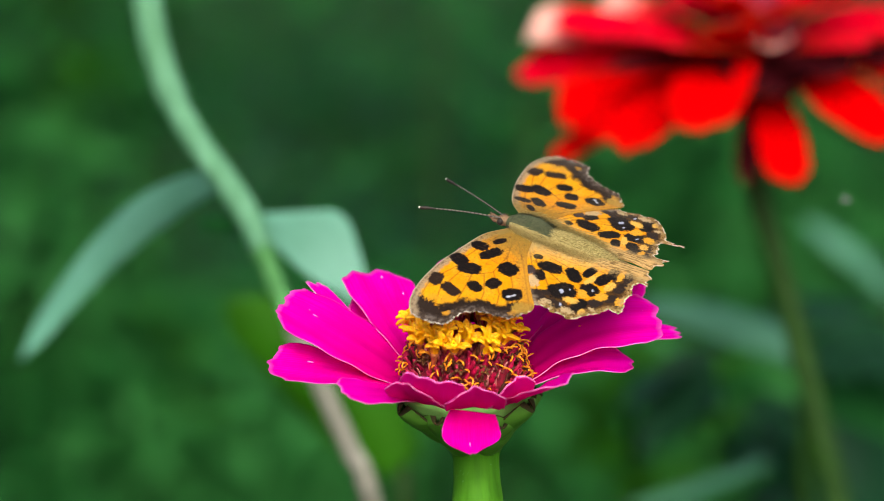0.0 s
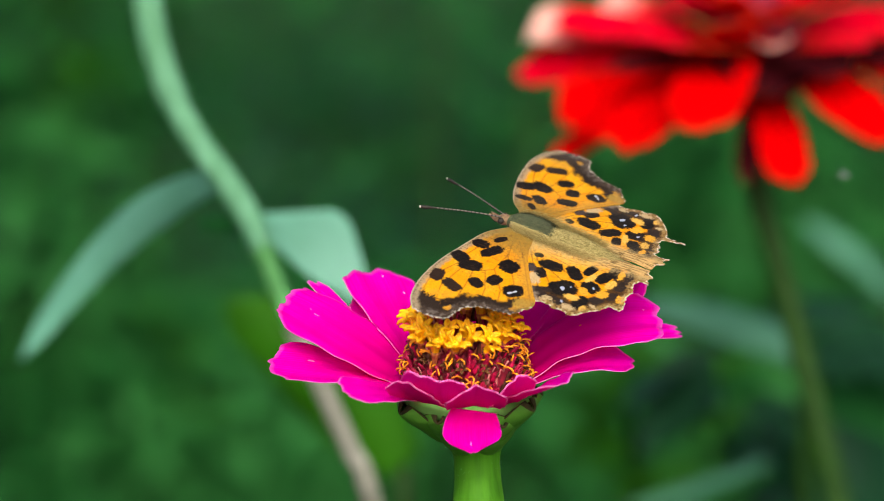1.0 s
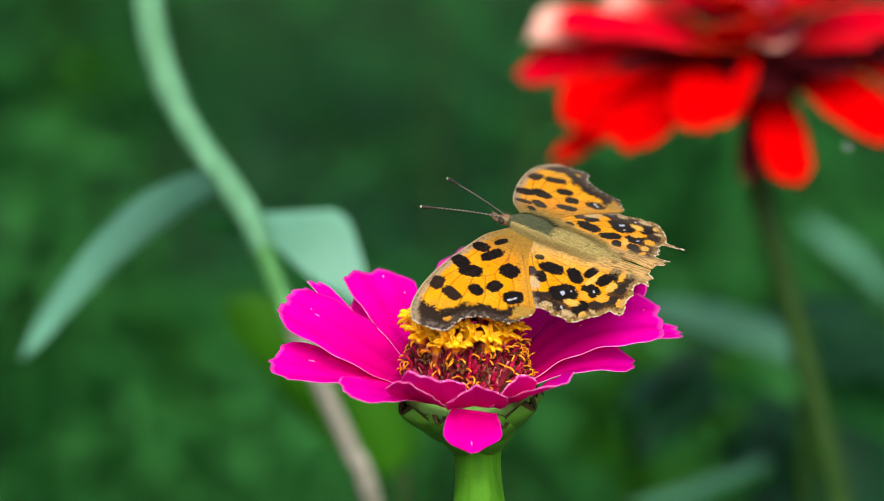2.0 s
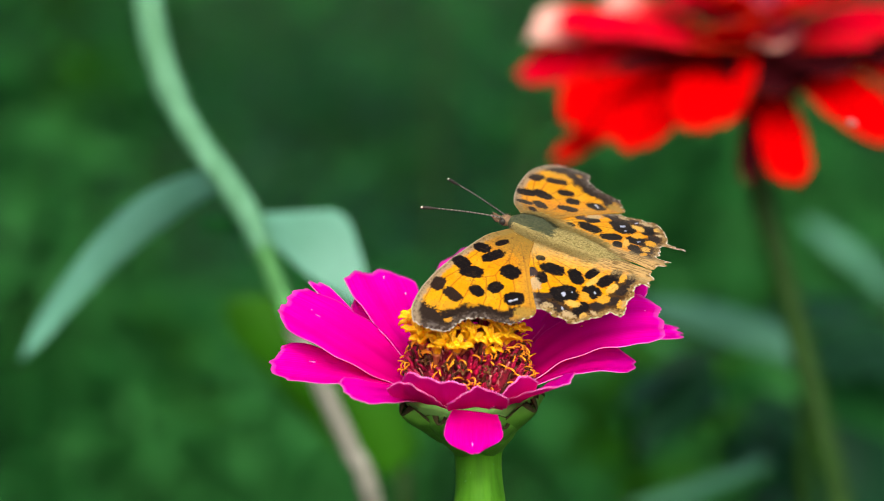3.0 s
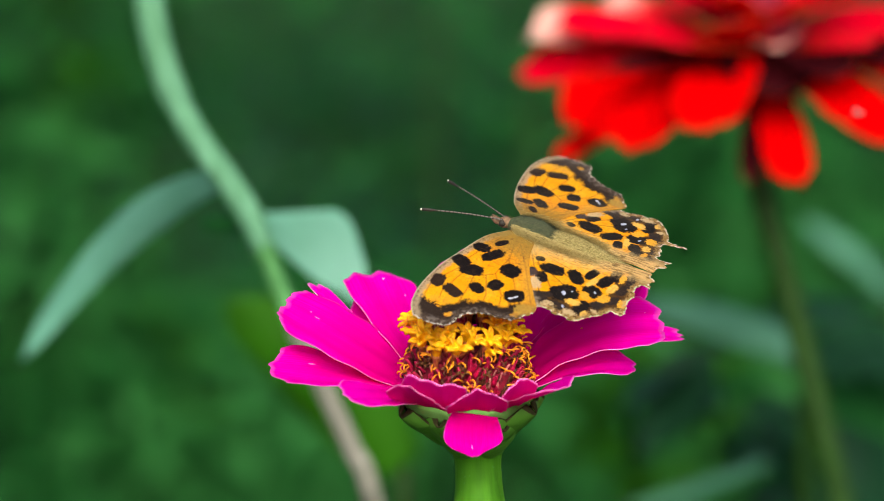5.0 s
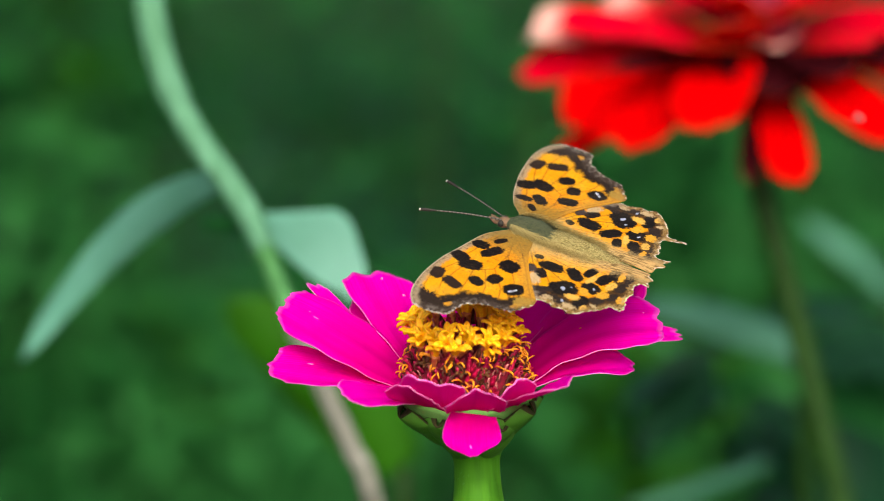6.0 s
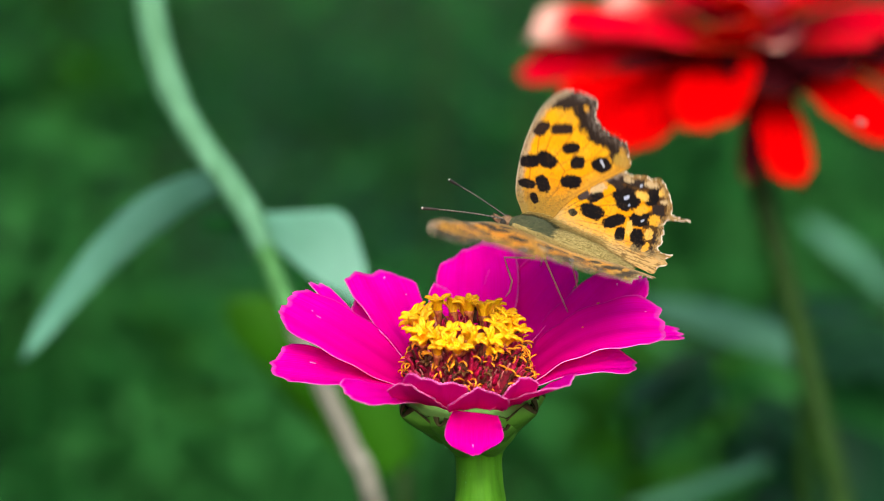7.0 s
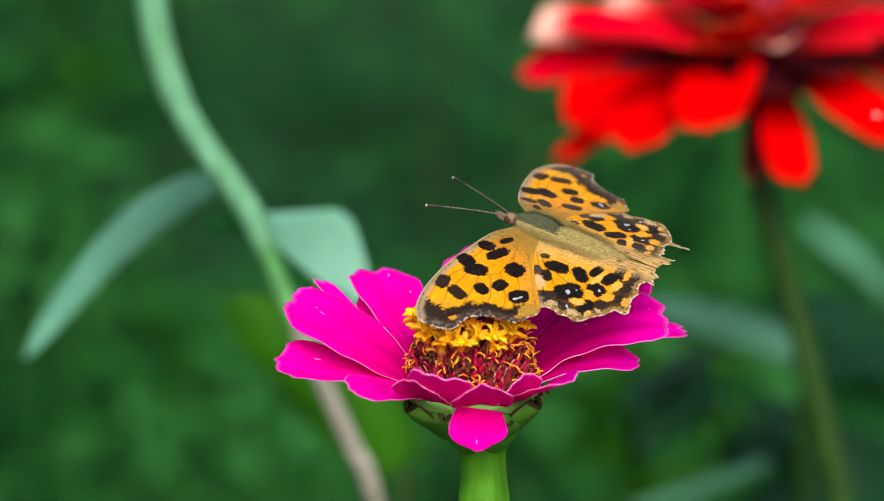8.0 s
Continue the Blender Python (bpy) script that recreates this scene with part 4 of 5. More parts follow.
for s in (1, -1):
    bm = bmesh.new()
    bmesh.ops.create_uvsphere(bm, u_segments=12, v_segments=8, radius=0.62 * MM, matrix=Matrix.Translation(Vector((3.5, s * 0.95, -0.15)) * MM))
    part("eye", bm, CHITIN, butterfly, "dark round eye")
    part("palp", tube(bmesh.new(), [Vector(q) * MM for q in ((3.8, s * 0.4, -0.6), (4.8, s * 0.45, -0.5), (5.6, s * 0.4, -0.15), (6.1, s * 0.35, 0.2))],
                      [0.32 * MM, 0.42 * MM, 0.3 * MM, 0.06 * MM], 8), PALP, butterfly, "pointed brown palp")
    line = spline([Vector(q) * MM for q in ((3.6, s * 0.5, 0.35), (8.0, s * 2.1, 0.55), (12.5, s * 3.8, 0.5), (17.3, s * 5.6, 0.2))], 64)
    bm = tube(bmesh.new(), line, [(0.125 + 0.02 * (k % 2)) * MM for k in range(52)] + [(0.14 + 0.16 * math.sin(math.pi * (k + 1) / 14)) * MM for k in range(12)], 8)
    for k, f in enumerate(bm.faces):                # pale rings between the dark joints
        if k // 8 % 3 and k // 8 < 50:
            f.material_index = 1
    antenna = part("antenna", bm, [CHITIN, RING], butterfly, "thin grey ringed antenna with a dark club")
    bm = bmesh.new()
    bmesh.ops.create_uvsphere(bm, u_segments=8, v_segments=6, radius=0.24 * MM, matrix=Matrix.Translation(line[-1]))
    part("antenna_tip", bm, WHITE, antenna, "pale tip")
# legs
for pts in (((-2.6, 1.2, -1.9), (-4.5, 4.1, -2.9), (0.3, 6.4, -3.4), (0.0, 4.7, -6.7), (-0.8, 3.8, -9.5), (-0.4, 3.2, -12.2), (0.5, 2.4, -14.2)),
            ((-4.9, 0.6, -2.0), (-5.9, 2.6, -3.4), (-6.9, 1.0, -7.1), (-7.7, -2.1, -12.3), (-9.0, -5.0, -18.1)),
            ((-2.6, -1.2, -1.9), (-3.6, -4.4, -2.4), (-2.4, -6.0, -6.0), (-2.0, -6.6, -11.5)),
            ((-4.9, -0.6, -2.0), (-6.4, -3.6, -3.0), (-8.0, -5.4, -7.0), (-9.6, -6.2, -13.0))):
    k = len(pts)
    part("leg", tube(bmesh.new(), [Vector(q) * MM for q in pts], [0.24 * MM] * 2 + [0.17 * MM] * (k - 3) + [0.11 * MM], 7), LEG, butterfly, "thin tan jointed leg")


# ---- red zinnia behind ----
RED_BASE = Vector((0.1458, 0.2221, 0.0))
red_zinnia = empty("zinnia", Matrix.Translation(RED_BASE))
tagged(red_zinnia, "large red zinnia with drooping petals on a dark stem", "flower")
RED_HEART = Vector((0.0770, 0.2806, 0.5967)) - RED_BASE
RED_BLOOM = Matrix.Translation(RED_HEART) @ Matrix.Scale(1.169, 4)
stem_line = [Vector(q) - RED_BASE for q in [(0.1458, 0.2221, -0.0300), (0.1425, 0.2243, 0.1600), (0.1249, 0.2353, 0.3300), (0.1106, 0.2452, 0.4369)] + [(0.0963, 0.2551, 0.4935), (0.0914, 0.2600, 0.5134), (0.0866, 0.2647, 0.5320), (0.0812, 0.2696, 0.5520), (0.0766, 0.2737, 0.5680), (0.0772, 0.2807, 0.5875)]]
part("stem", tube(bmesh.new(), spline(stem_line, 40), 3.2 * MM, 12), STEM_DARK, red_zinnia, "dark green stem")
part("calyx", lathe([(3.4, -12), (5, -9), (8, -6.5), (10, -3), (9, 0), (7, 3)]), BRACT_EDGE, red_zinnia, "dark cup below the petals", RED_BLOOM)
# lower ring: turn, tip, half width, arch, bend
RED_LOW = [(-157, (-40.4, -10.0, -10.3), (7.6, -6.6, -3.3), 3.5, 0.3), (-141, (-28.0, -36.5, -9.3), (9.2, -5.0, 1.9), 4.5, -4.0),
           (-121, (-14.0, -45.1, -3.8), (7.8, -1.8, 0.0), 4.5, -2.8), (-50, (22.1, -34.5, -8.7), (7.2, 5.6, -0.2), 2.0, 1.7),
           (-25, (46.0, -20.0, -6.0), (3.0, 7.6, 0.0), 3.0, 0.0), (5, (49.0, 4.0, -4.0), (0.0, 8.5, 0.0), 3.0, 0.0), (-80, (4.0, -36.0, -16.8), (5.0, 0.9, 0.1), -0.5, 0.0), (-158, (-43.0, -6.0, -19.0), (2.4, -2.4, -0.6), 2.0, 0.0)]
RED_ROSE = [(-173, (-49.9, 4.7, -3.0), (1.9, -5.2, -2.6), 2.0, 0.7), (-168, (-42.5, -2.3, 8.8), (1.3, -6.0, -2.2), 1.6, -0.9), (-124, (-23.0, -28.6, 11.5), (8.0, -6.4, -2.6), 0.8, 1.5),
            (-43, (19.5, -28.4, 9.7), (1.2, 3.2, 0.6), 0.6, 1.2), (-108, (-12.0, -26.8, 13.6), (7.8, -1.8, 0.9), 0.8, -1.0)]
RED_FADED = [(166, (-48.5, 5.0, 6.0), (-2.0, -6.8, -3.2), 0.3, -0.5), (150, (-33.0, 21.6, 8.6), (-2.6, -4.0, -2.1), 0.0, 0.8), (-84, (1.5, -22.3, 8.6), (4.6, 0.8, 0.3), 2.5, -0.5)]
# added dark petals that paint the shade between rows; the fifth hangs down
RED_SHADE = [(-87, (-2.0, -28.6, 0.6), (10.0, 0.8, -1.3), 1.4, 0.0), (-58, (14.3, -29.7, 4.6), (4.6, 4.6, 2.5), 1.0, -1.0), (-130, (-31.0, -29.0, 5.0), (2.6, -2.8, -0.9), 0.5, 1.0),
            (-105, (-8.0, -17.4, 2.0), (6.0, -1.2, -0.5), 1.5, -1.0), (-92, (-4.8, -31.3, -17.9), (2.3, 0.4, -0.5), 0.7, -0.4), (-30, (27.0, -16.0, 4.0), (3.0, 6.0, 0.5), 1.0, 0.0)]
RED_BACKS = [(30, 8, 1, 48, -3, 16, 4), (62, 8, 1, 48, -3, 16, 4), (95, 8, 1, 46, -3, 16, 4), (122, 8, 1, 47, -3, 16, 4)]
ROSE_BACKS = [(-12, 7, 5, 42, 7, 15, 4), (25, 7, 5, 40, 7, 15, 4), (80, 7, 6, 34, 8, 14, 3), (125, 7, 6, 36, 8, 14, 3)]
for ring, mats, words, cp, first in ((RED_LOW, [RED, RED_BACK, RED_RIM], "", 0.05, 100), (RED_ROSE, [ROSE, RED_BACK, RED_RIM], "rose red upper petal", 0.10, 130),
                                     (RED_FADED, [FADED, FADED, FADED], "faded pinkish petal", 0.15, 150), (RED_SHADE, [SHADE_MAROON, SHADE_MAROON, SHADE_MAROON], "dark maroon petal in the colour of shade", 0.12, 190)):
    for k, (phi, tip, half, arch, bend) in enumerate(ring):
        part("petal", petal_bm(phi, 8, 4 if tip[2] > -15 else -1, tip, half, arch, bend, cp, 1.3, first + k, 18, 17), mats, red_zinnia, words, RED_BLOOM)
for ring, mat, words, first in ((RED_BACKS, RED, "", 220), (ROSE_BACKS, ROSE, "rose red upper petal", 230)):
    for k, (phi, r0, z0, r1, z1, wd, arch) in enumerate(ring):
        part("petal", ray_petal(phi, r0, z0, r1, z1, wd, arch, 0.08, first + k, 16, 11), [mat, RED_BACK, RED_RIM], red_zinnia, words, RED_BLOOM)
rng = random.Random(9)
for k in range(12):
    part("petal", ray_petal(30 * k + rng.uniform(-8, 8), 4, 9, rng.uniform(18, 24), rng.uniform(14, 19), 11, 2, 0.2, 170 + k, 12, 9), [ROSE, RED_BACK, RED_RIM], red_zinnia, "rose red upper petal", RED_BLOOM)
part("flower_disc", lathe([(9, 2), (9, 7), (7, 12), (4, 15), (1, 16)], 20), CORE, red_zinnia, "dark red disc", RED_BLOOM)

# ---- pale stalk with two leaves ----
STALK_BASE = Vector((0.0106, 0.1971, 0.0))
stalk = empty("leafy_stalk", Matrix.Translation(STALK_BASE))
tagged(stalk, "curved pale green plant stalk with two drooping mint leaves", "plant")
UPPER = [(-0.0653, 0.1889, 0.6449), (-0.0649, 0.1856, 0.6316), (-0.0636, 0.1835, 0.6233), (-0.0604, 0.1808, 0.6125), (-0.0547, 0.1782, 0.6016), (-0.0478, 0.1758, 0.5923), (-0.0429, 0.1739, 0.5849), (-0.0396, 0.1721, 0.5777), (-0.0364, 0.1702, 0.5698), (-0.0324, 0.1680, 0.5608)]
LOWER = [(-0.0324, 0.1680, 0.5608), (-0.0263, 0.1677, 0.5467), (-0.0201, 0.1674, 0.5326), (-0.0153, 0.1674, 0.5195), (0.0000, 0.1855, 0.4396), (0.0085, 0.1939, 0.2700), (0.0106, 0.1971, -0.03)]
part("stalk", tube(bmesh.new(), spline([Vector(q) - STALK_BASE for q in UPPER[:8]], 34), [3.5 * MM] * 16 + [3.0 * MM] * 14 + [2.6 * MM] * 4, 14), STEM_PALE, stalk, "smooth pale green stalk")
part("middle_stalk", tube(bmesh.new(), spline([Vector(q) - STALK_BASE for q in UPPER[7:]], 12), [2.5 * MM] * 2 + [2.1 * MM] * 10, 14), STEM_MID, stalk, "darker green stalk below the leaves")
part("stalk_foot", tube(bmesh.new(), spline([Vector(q) - STALK_BASE for q in LOWER], 30), 2.4 * MM, 12), STEM_DRY, stalk, "greyish dry lower stalk")
LEFT_LEAF = [(-0.0496, 0.1780, 0.5915), (-0.0569, 0.1870, 0.5869), (-0.0645, 0.1960, 0.5806), (-0.0722, 0.2040, 0.5732), (-0.0806, 0.2100, 0.5637), (-0.0890, 0.2120, 0.5528), (-0.0971, 0.2120, 0.5409)]
RIGHT_LEAF = [(-0.0432, 0.1760, 0.5833), (-0.0376, 0.1790, 0.5783), (-0.0320, 0.1810, 0.5735), (-0.0268, 0.1810, 0.5695), (-0.0228, 0.1790, 0.5667), (-0.0200, 0.1760, 0.5638)]
SMALL_LEAF = [(-0.0412, 0.1760, 0.5828), (-0.0455, 0.1820, 0.5810), (-0.0501, 0.1860, 0.5796), (-0.0547, 0.1900, 0.5789)]
part("leaf", ribbon_leaf(bmesh.new(), [Vector(q) - STALK_BASE for q in LEFT_LEAF], 0.0090, (-0.7, 0.55, 0.7), 0.2), [LEAF_MINT], stalk, "long drooping mint leaf")
part("leaf", ribbon_leaf(bmesh.new(), [Vector(q) - STALK_BASE for q in RIGHT_LEAF], 0.0262, (0.62, 0.42, 0.8), 0.10, 30, 9,
                         shape=lambda s, q: (min(1.0, s / 0.44 + 0.05) * min(1, (1.02 - s) / 0.5) ** 0.7 if q > 0 else 0.16 * math.sin(math.pi * min(1, s + 0.02)))), [LEAF_MINT], stalk, "folded mint leaf")
part("leaf", ribbon_leaf(bmesh.new(), [Vector(q) - STALK_BASE for q in SMALL_LEAF], 0.0042, (0.1, 0.3, 0.9), 0.15), [LEAF_GREEN], stalk, "small green leaf at the node")


# ---- plants further back ----
def garden_plant(name, base, stem_pts, leaves, stem_mat, label):
    """A stem and its own leaves; leaves: (points, width, lean, material, words)."""
    base = Vector(base)
    ob = tagged(empty(name, Matrix.Translation(base)), label, "plant", "garden plants")
    part("stem", tube(bmesh.new(), spline([Vector(q) - base for q in stem_pts], 16), 2.2 * MM, 8), stem_mat, ob)
    for pts, width, lean, mat, words in leaves:
        part("leaf", ribbon_leaf(bmesh.new(), [Vector(q) - base for q in pts], width, lean), [mat], ob, words)
    return ob


garden_plant("garden_plant", (-0.0070, 0.3367, 0), [(-0.0070, 0.3367, -0.03), (-0.0070, 0.3267, 0.2674), (-0.0100, 0.3067, 0.4862)],
             [([(-0.0100, 0.3067, 0.4862), (-0.0207, 0.3060, 0.4999), (-0.0364, 0.3060, 0.5163), (-0.0548, 0.3054, 0.5305)], 0.022, (0.6, 0.1, 0.8), LEAF_LIME, "bright lime leaf")], STEM_DARK, "green garden plant with a lime leaf")
garden_plant("garden_plant", (0.1026, 0.4048, 0), [(0.1026, 0.4048, -0.03), (0.1026, 0.3928, 0.28), (0.0986, 0.3748, 0.4974)],
             [([(0.0986, 0.3748, 0.4974), (0.0847, 0.3728, 0.5039), (0.0692, 0.3704, 0.5093), (0.0524, 0.3677, 0.5134)], 0.0105, (0.2, 0.5, 0.8), LEAF_PALE, "pale bluish leaf")], STEM_DARK, "green garden plant with a pale bluish leaf")
garden_plant("garden_plant", (0.0555, 0.4203, 0), [(0.0555, 0.4203, -0.03), (0.0555, 0.4103, 0.2471), (0.0525, 0.3903, 0.4493)],
             [([(0.0525, 0.3903, 0.4493), (0.0648, 0.3872, 0.4535), (0.0785, 0.3845, 0.4593), (0.0907, 0.3820, 0.4657)], 0.0042, (0, 0.7, 0.5), LEAF_PALE, "pale bluish leaf")], STEM_DARK, "low green garden plant with a pale bluish leaf")
garden_plant("garden_plant", (0.1441, 0.5697, 0), [(0.1441, 0.5697, -0.03), (0.1441, 0.5597, 0.2585), (0.1411, 0.5397, 0.4700)],
             [([(0.1411, 0.5397, 0.4700), (0.1302, 0.5386, 0.4820), (0.1202, 0.5364, 0.4898), (0.1112, 0.5338, 0.4958)], 0.0085, (0.3, 0.6, 0.5), LEAF_PALE, "pale bluish leaf")], STEM_DARK, "green garden plant with a pale leaf")


def bush(base, height, spread, count, mats, seed, leaf=(0.05, 0.018), low=0.05):
    """A leafy plant: a few stems and many lance leaves."""
    r = random.Random(seed)
    ob = tagged(empty("shrub", Matrix.Translation(base)), "leafy green garden shrub on the soil", "shrub", "background shrubs")
    for _ in range(3):
        top = Vector((r.uniform(-spread, spread) * 0.6, r.uniform(-spread, spread) * 0.6, height * r.uniform(0.8, 1)))
        part("stem", tube(bmesh.new(), [(0, 0, -0.03), top * 0.5 + Vector((r.uniform(-0.02, 0.02), 0, 0)), top], [0.004, 0.003, 0.0015], 6), STEM_DARK, ob)
    b = bmesh.new()
    for _ in range(count):
        z = height * r.uniform(low, 1.05)
        a, rad = r.uniform(0, 2 * math.pi), spread * math.sqrt(r.random())
        c = Vector((rad * math.cos(a), rad * math.sin(a), z))
        d = Vector((math.cos(a + r.uniform(-1, 1)), math.sin(a + r.uniform(-1, 1)), r.uniform(-0.5, 0.7))).normalized()
        ln, wd = leaf[0] * r.uniform(0.6, 1.4), leaf[1] * r.uniform(0.7, 1.4)
        side = d.cross(Vector((0, 0, 1))).normalized()
        side = (side + Vector((0, 0, r.uniform(-0.6, 0.6)))).normalized()
        up = side.cross(d)
        slot = r.randrange(len(mats))
        rows = []
        for s, w in ((0, 0.12), (0.25, 0.8), (0.55, 1.0), (0.8, 0.62), (1, 0.04)):
            p = c + d * ln * s - Vector((0, 0, 0.35 * ln * s * s))
            rows.append([b.verts.new(p + side * wd * w * q * 0.5 + up * 0.12 * wd * abs(q)) for q in (-1, 0, 1)])
        for p, q in zip(rows, rows[1:]):
            for k in (0, 1):
                b.faces.new((p[k], p[k + 1], q[k + 1], q[k])).material_index = slot
    part("foliage", b, mats, ob, "lance-shaped green leaves", kind="stuff")
    return ob


rng = random.Random(4)
k = 0
for y in (1.15, 1.5, 1.9, 2.4, 3.0):
    half = 0.75 + 0.25 * y
    x = -half
    while x < half:
        k += 1
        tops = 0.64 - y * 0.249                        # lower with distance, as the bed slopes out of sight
        mats = rng.choice([[LEAF_SHADE, LEAF_GREEN], [LEAF_GREEN, LEAF_SHADE], [LEAF_SHADE, LEAF_BLUE, LEAF_GREEN]] if y < 1.4 else [[LEAF_SHADE], [LEAF_SHADE, LEAF_BLUE], [LEAF_SHADE, LEAF_SHADE, LEAF_GREEN]])
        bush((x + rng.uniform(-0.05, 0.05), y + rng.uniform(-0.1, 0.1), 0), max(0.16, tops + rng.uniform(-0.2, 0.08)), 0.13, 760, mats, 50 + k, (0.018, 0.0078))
        x += 0.21
# two shrubs added here to darken the backdrop, the first in shadow green
bush((0.085, 0.438, 0), 0.468, 0.035, 40, [LEAF_SHADE], 301, (0.04, 0.02), 0.7)
bush((0.104, 0.456, 0), 0.462, 0.035, 32, [LEAF_GREEN, LEAF_FRESH], 302, (0.04, 0.02), 0.7)
# brighter young plants before them: (across, height), breadth, leaves
YOUNG, BRIGHT, FRESH = [LEAF_GREEN], [LEAF_GREEN, LEAF_LIME], [LEAF_FRESH, LEAF_FRESH, LEAF_GREEN]
for (bx, top), spread, count, mats in (((-0.175, 0.507), 0.05, 220, BRIGHT), ((-0.142, 0.502), 0.06, 90, YOUNG), ((-0.170, 0.428), 0.05, 200, FRESH), ((-0.182, 0.393), 0.05, 90, YOUNG),
                                       ((-0.092, 0.322), 0.08, 620, FRESH), ((-0.110, 0.296), 0.07, 420, FRESH), ((-0.071, 0.304), 0.06, 420, FRESH), ((-0.138, 0.350), 0.06, 150, YOUNG),
                                       ((-0.177, 0.323), 0.06, 170, YOUNG), ((-0.042, 0.350), 0.04, 120, YOUNG), ((0.052, 0.337), 0.06, 130, FRESH), ((0.035, 0.301), 0.05, 90, FRESH),
                                       ((0.078, 0.350), 0.04, 160, BRIGHT), ((0.004, 0.491), 0.06, 35, YOUNG), ((0.072, 0.449), 0.05, 110, YOUNG), ((0.115, 0.441), 0.06, 180, YOUNG),
                                       ((0.165, 0.433), 0.05, 160, YOUNG), ((0.123, 0.388), 0.05, 320, FRESH), ((0.181, 0.375), 0.05, 300, FRESH), ((0.167, 0.337), 0.05, 260, FRESH),
                                       ((0.149, 0.293), 0.06, 220, FRESH), ((0.067, 0.296), 0.04, 70, YOUNG), ((0.178, 0.315), 0.05, 220, FRESH),
                                       ((0.104, 0.345), 0.05, 300, BRIGHT), ((0.093, 0.318), 0.04, 160, BRIGHT), ((-0.085, 0.335), 0.05, 260, BRIGHT)):
    k += 1
    bush((bx, 1.0, 0), top, spread, 2 * count, mats, 400 + k, (0.014, 0.0075), 0.84)


# ---- midges in the air ----
GAUZE = plain("midge_grey", (0.20, 0.24, 0.22), (0.14, 0.17, 0.16), 3000, 0.5)


def midge():
    ob = tagged(empty("midge"), "tiny pale grey midge hovering in the air", "insect")
    part("body", tube(bmesh.new(), [(-0.0012, 0, 0), (-0.0004, 0, 0.0001), (0.0005, 0, 0.0002), (0.001, 0, 0)], [0.0001, 0.0003, 0.0004, 0.0002], 8), GAUZE, ob)
    for side in (1, -1):
        grid = [[Vector((-0.0003 + 0.0004 * q * math.sin(0.3 + 2.6 * t), side * 0.0013 * t, 0.0004 + 0.0006 * t)) for q in (-1, 0, 1)] for t in (0, 0.3, 0.6, 0.85, 1)]
        part("wing", sheet(bmesh.new(), grid, 0.00004, lambda a, b: (a, b), (0, 0)), GAUZE, ob)
    return ob


gnat = midge()


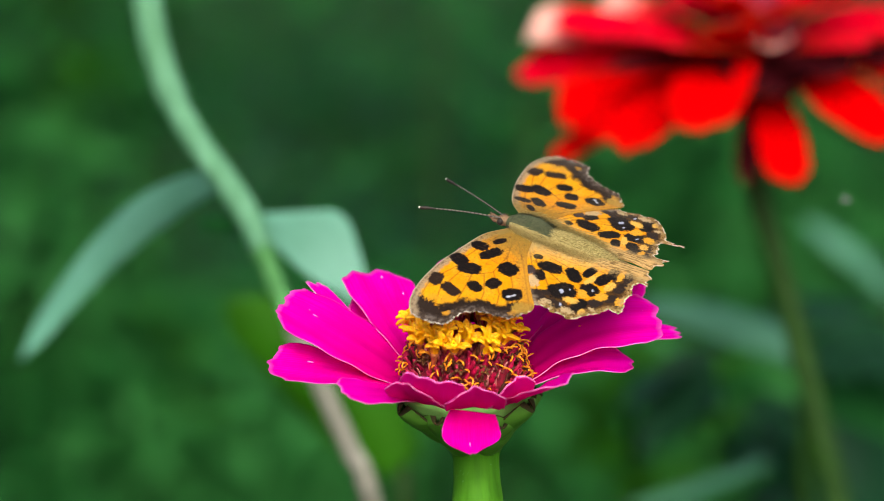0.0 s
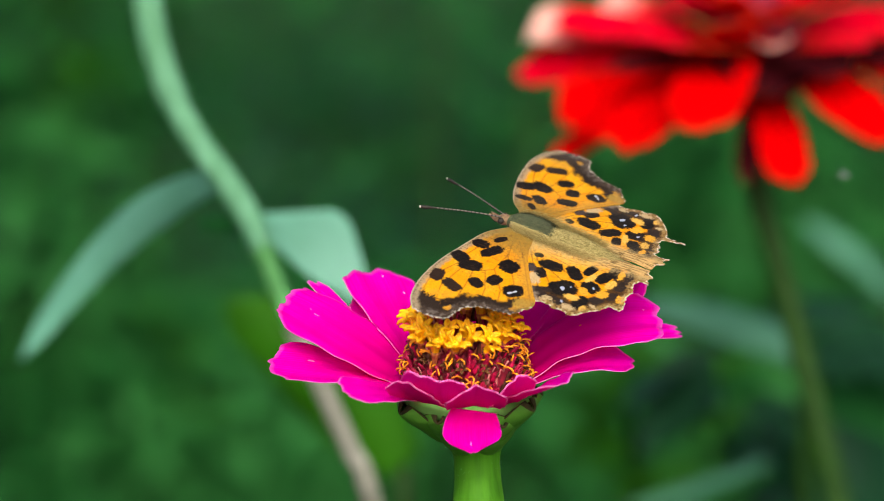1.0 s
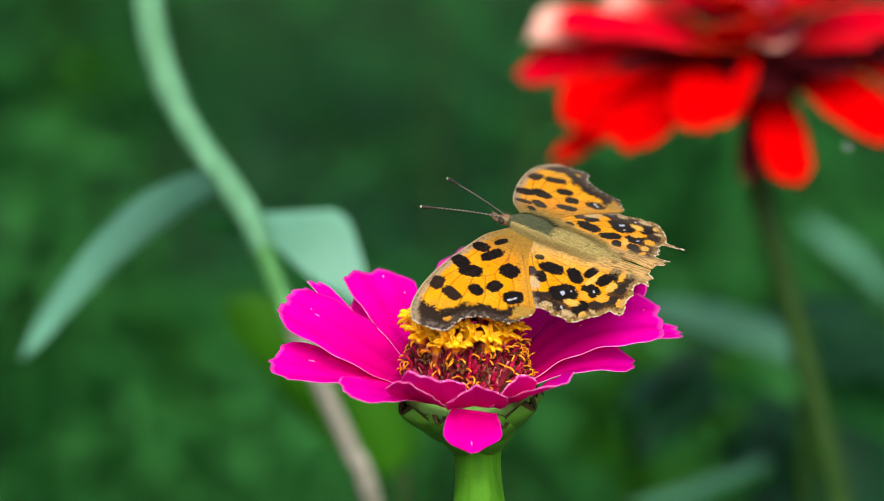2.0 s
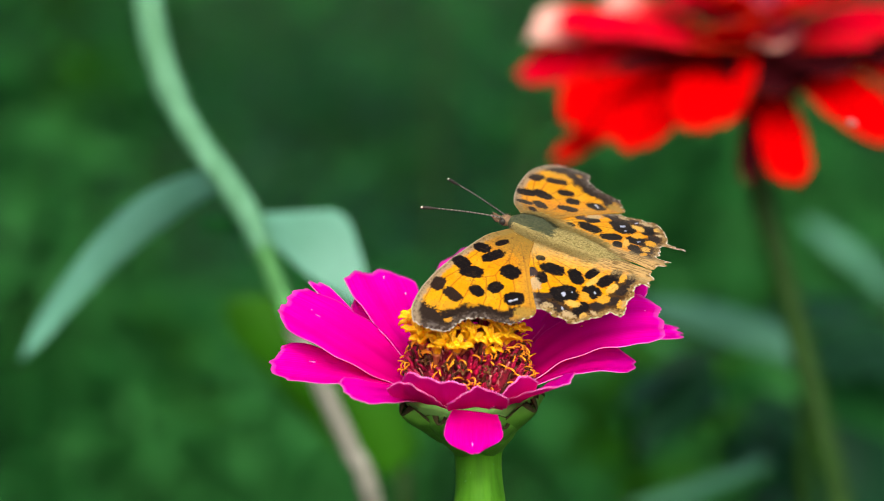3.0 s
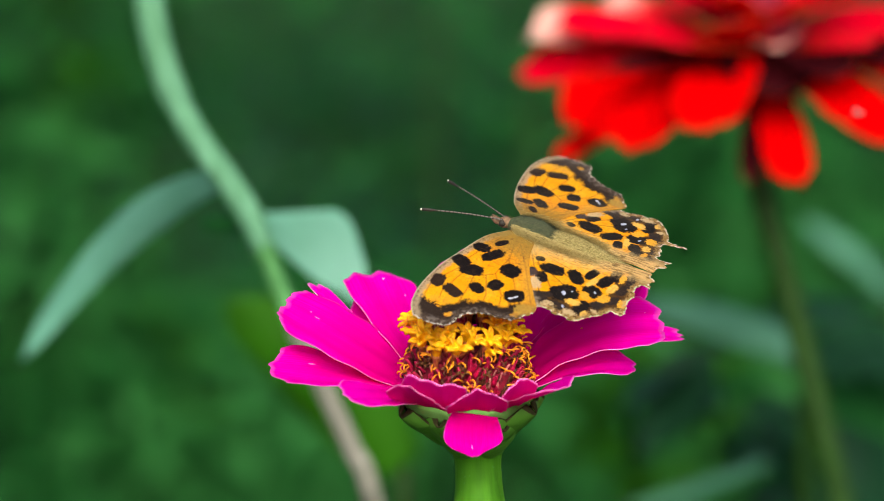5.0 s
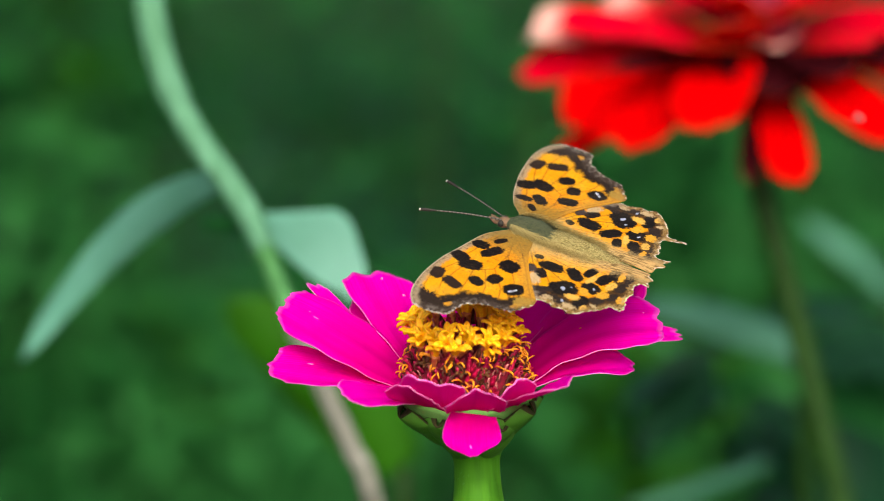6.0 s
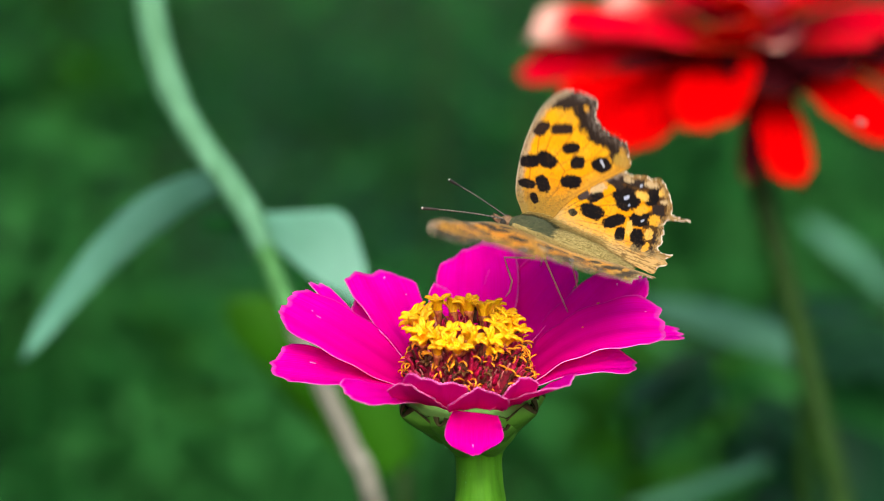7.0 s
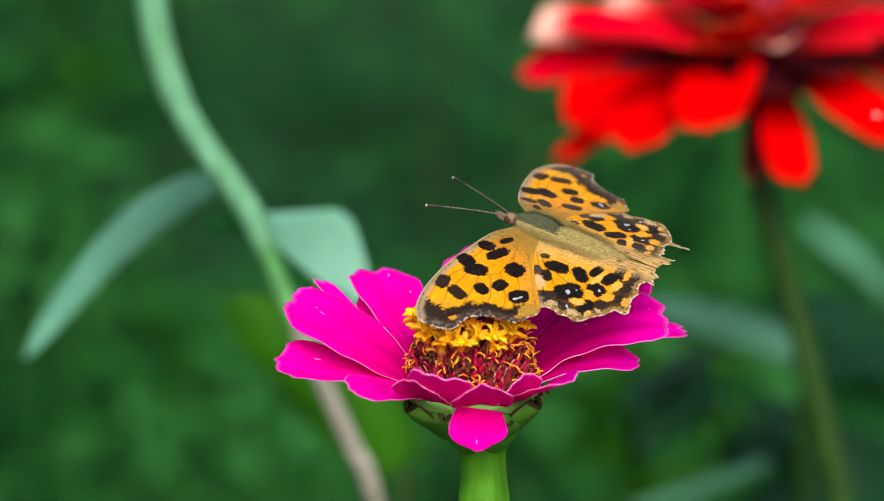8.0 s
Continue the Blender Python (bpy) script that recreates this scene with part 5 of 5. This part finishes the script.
# ---- movement ----
def motions():
    # sway of the pink bloom: seconds, to the right and up in tenths of a millimetre
    drift = [(0, 0, 0), (0.5, -1.5, 0), (1, 1.5, 1.5), (1.5, 2, 1.7), (2.3, 3, 1), (3, 4, 0), (3.5, 5, 0), (4, 5, -1.5), (4.5, 4.5, -3.3),
             (5.3, 2.5, -4), (6, 1, -3.8), (6.5, -0.5, -4), (7, 5, -1.8), (7.5, 7, -1), (8, 12, 4)]
    rows, perch = [], []
    for t, right, rise in drift:
        lean = Matrix.Rotation(right * 1e-4 / 0.6, 4, "Y") @ Matrix.Rotation(-rise * 1e-4 / 0.242 / 0.6, 4, "X")
        rows.append((t, Matrix.Translation(BASE) @ lean))
        perch.append((t, Matrix.Translation(BASE) @ lean @ Matrix.Translation(-BASE) @ PERCH))
    walk(zinnia, rows)
    walk(butterfly, perch)
    # wing beat: seconds and degrees above the body's level
    beat = [(0.0, -9.3), (0.1, -11.2), (0.2, -8.4), (0.3, -5.8), (0.4, -11.7), (0.5, -10.4), (0.6, -6.5), (0.7, -9.4), (0.8, -12.7), (0.9, -11.3),
            (1.0, -7.2), (1.1, -11.6), (1.2, -13.7), (1.3, -10.3), (1.4, -8.8), (1.5, -13.3), (1.6, -13.3), (1.7, -10.3), (1.9, -11), (2.1, -13.5), (2.3, -10.5), (2.6, -12.5)]
    beat += [(2.8, -14.3), (2.9, -10.8), (3.0, -12.7), (3.1, -15.1), (3.2, -13.6), (3.3, -10.8), (3.4, -9.9), (3.5, -14.6), (3.6, -15.2), (3.7, -12.6),
             (3.8, -10.0), (3.9, -7.0), (4.0, 5.6), (4.1, 5.0), (4.2, -7.0), (4.3, -7.2), (4.4, 0.4), (4.5, 3.9), (4.6, -5.0), (4.7, -6.8), (4.95, -9), (5.2, -7), (5.5, -10)]
    beat += [(5.8, -9.8), (5.9, -9.1), (6.0, -3.8), (6.1, -11.1), (6.2, -10.4), (6.3, -6.9), (6.4, -10.8), (6.5, -9.3), (6.6, 1.3), (6.7, -7.1), (6.8, -10.2),
             (6.9, -3.2), (7.0, 22.9), (7.1, 52.0), (7.2, 45.0), (7.3, 11.3), (7.4, -7.9), (7.5, -6.9), (7.6, 0.7), (7.7, 11.2), (7.8, 13.9), (7.9, -4.2), (8.0, -12.9)]
    for wing, side in wings:
        # the far pair is held a little higher while the wings lie open
        walk(wing, [(t, pose(0, side * 1.6 * MM, 0, side * (a + (1.8 if side > 0 else 1.7 * min(1, max(0, 1 - a / 30)))))) for t, a in beat])
    walk(gnat, [(0, pose(0.0822, 0.1092, 0.6031)), (1, pose(0.0819, 0.1104, 0.6080)), (2.2, pose(0.0828, 0.1120, 0.6145)), (3.5, pose(0.0839, 0.1133, 0.6198)), (4.5, pose(0.0845, 0.1135, 0.6206)), (6, pose(0.0849, 0.1132, 0.6193)), (7, pose(0.0853, 0.1129, 0.6183)), (7.5, pose(0.0873, 0.1125, 0.6166)), (8, pose(0.0885, 0.1133, 0.6197))])
    # slow drift of the plants behind
    for thing, foot_at, rows in ((red_zinnia, RED_BASE, [(0, 0), (1, 0.5), (1.5, 4), (4, 5), (4.5, 7), (6, 7), (6.5, 5), (7, 7), (8, 10)]),
                                 (stalk, STALK_BASE, [(0, 0), (3, 1.2), (4, 1.5), (4.5, 4), (6, 3.5), (7, 4), (7.5, 7), (8, 7.5)])):
        walk(thing, [(t, Matrix.Translation(foot_at) @ Matrix.Rotation(d * 1.17e-4 / 0.6, 4, "Y")) for t, d in rows])


motions()
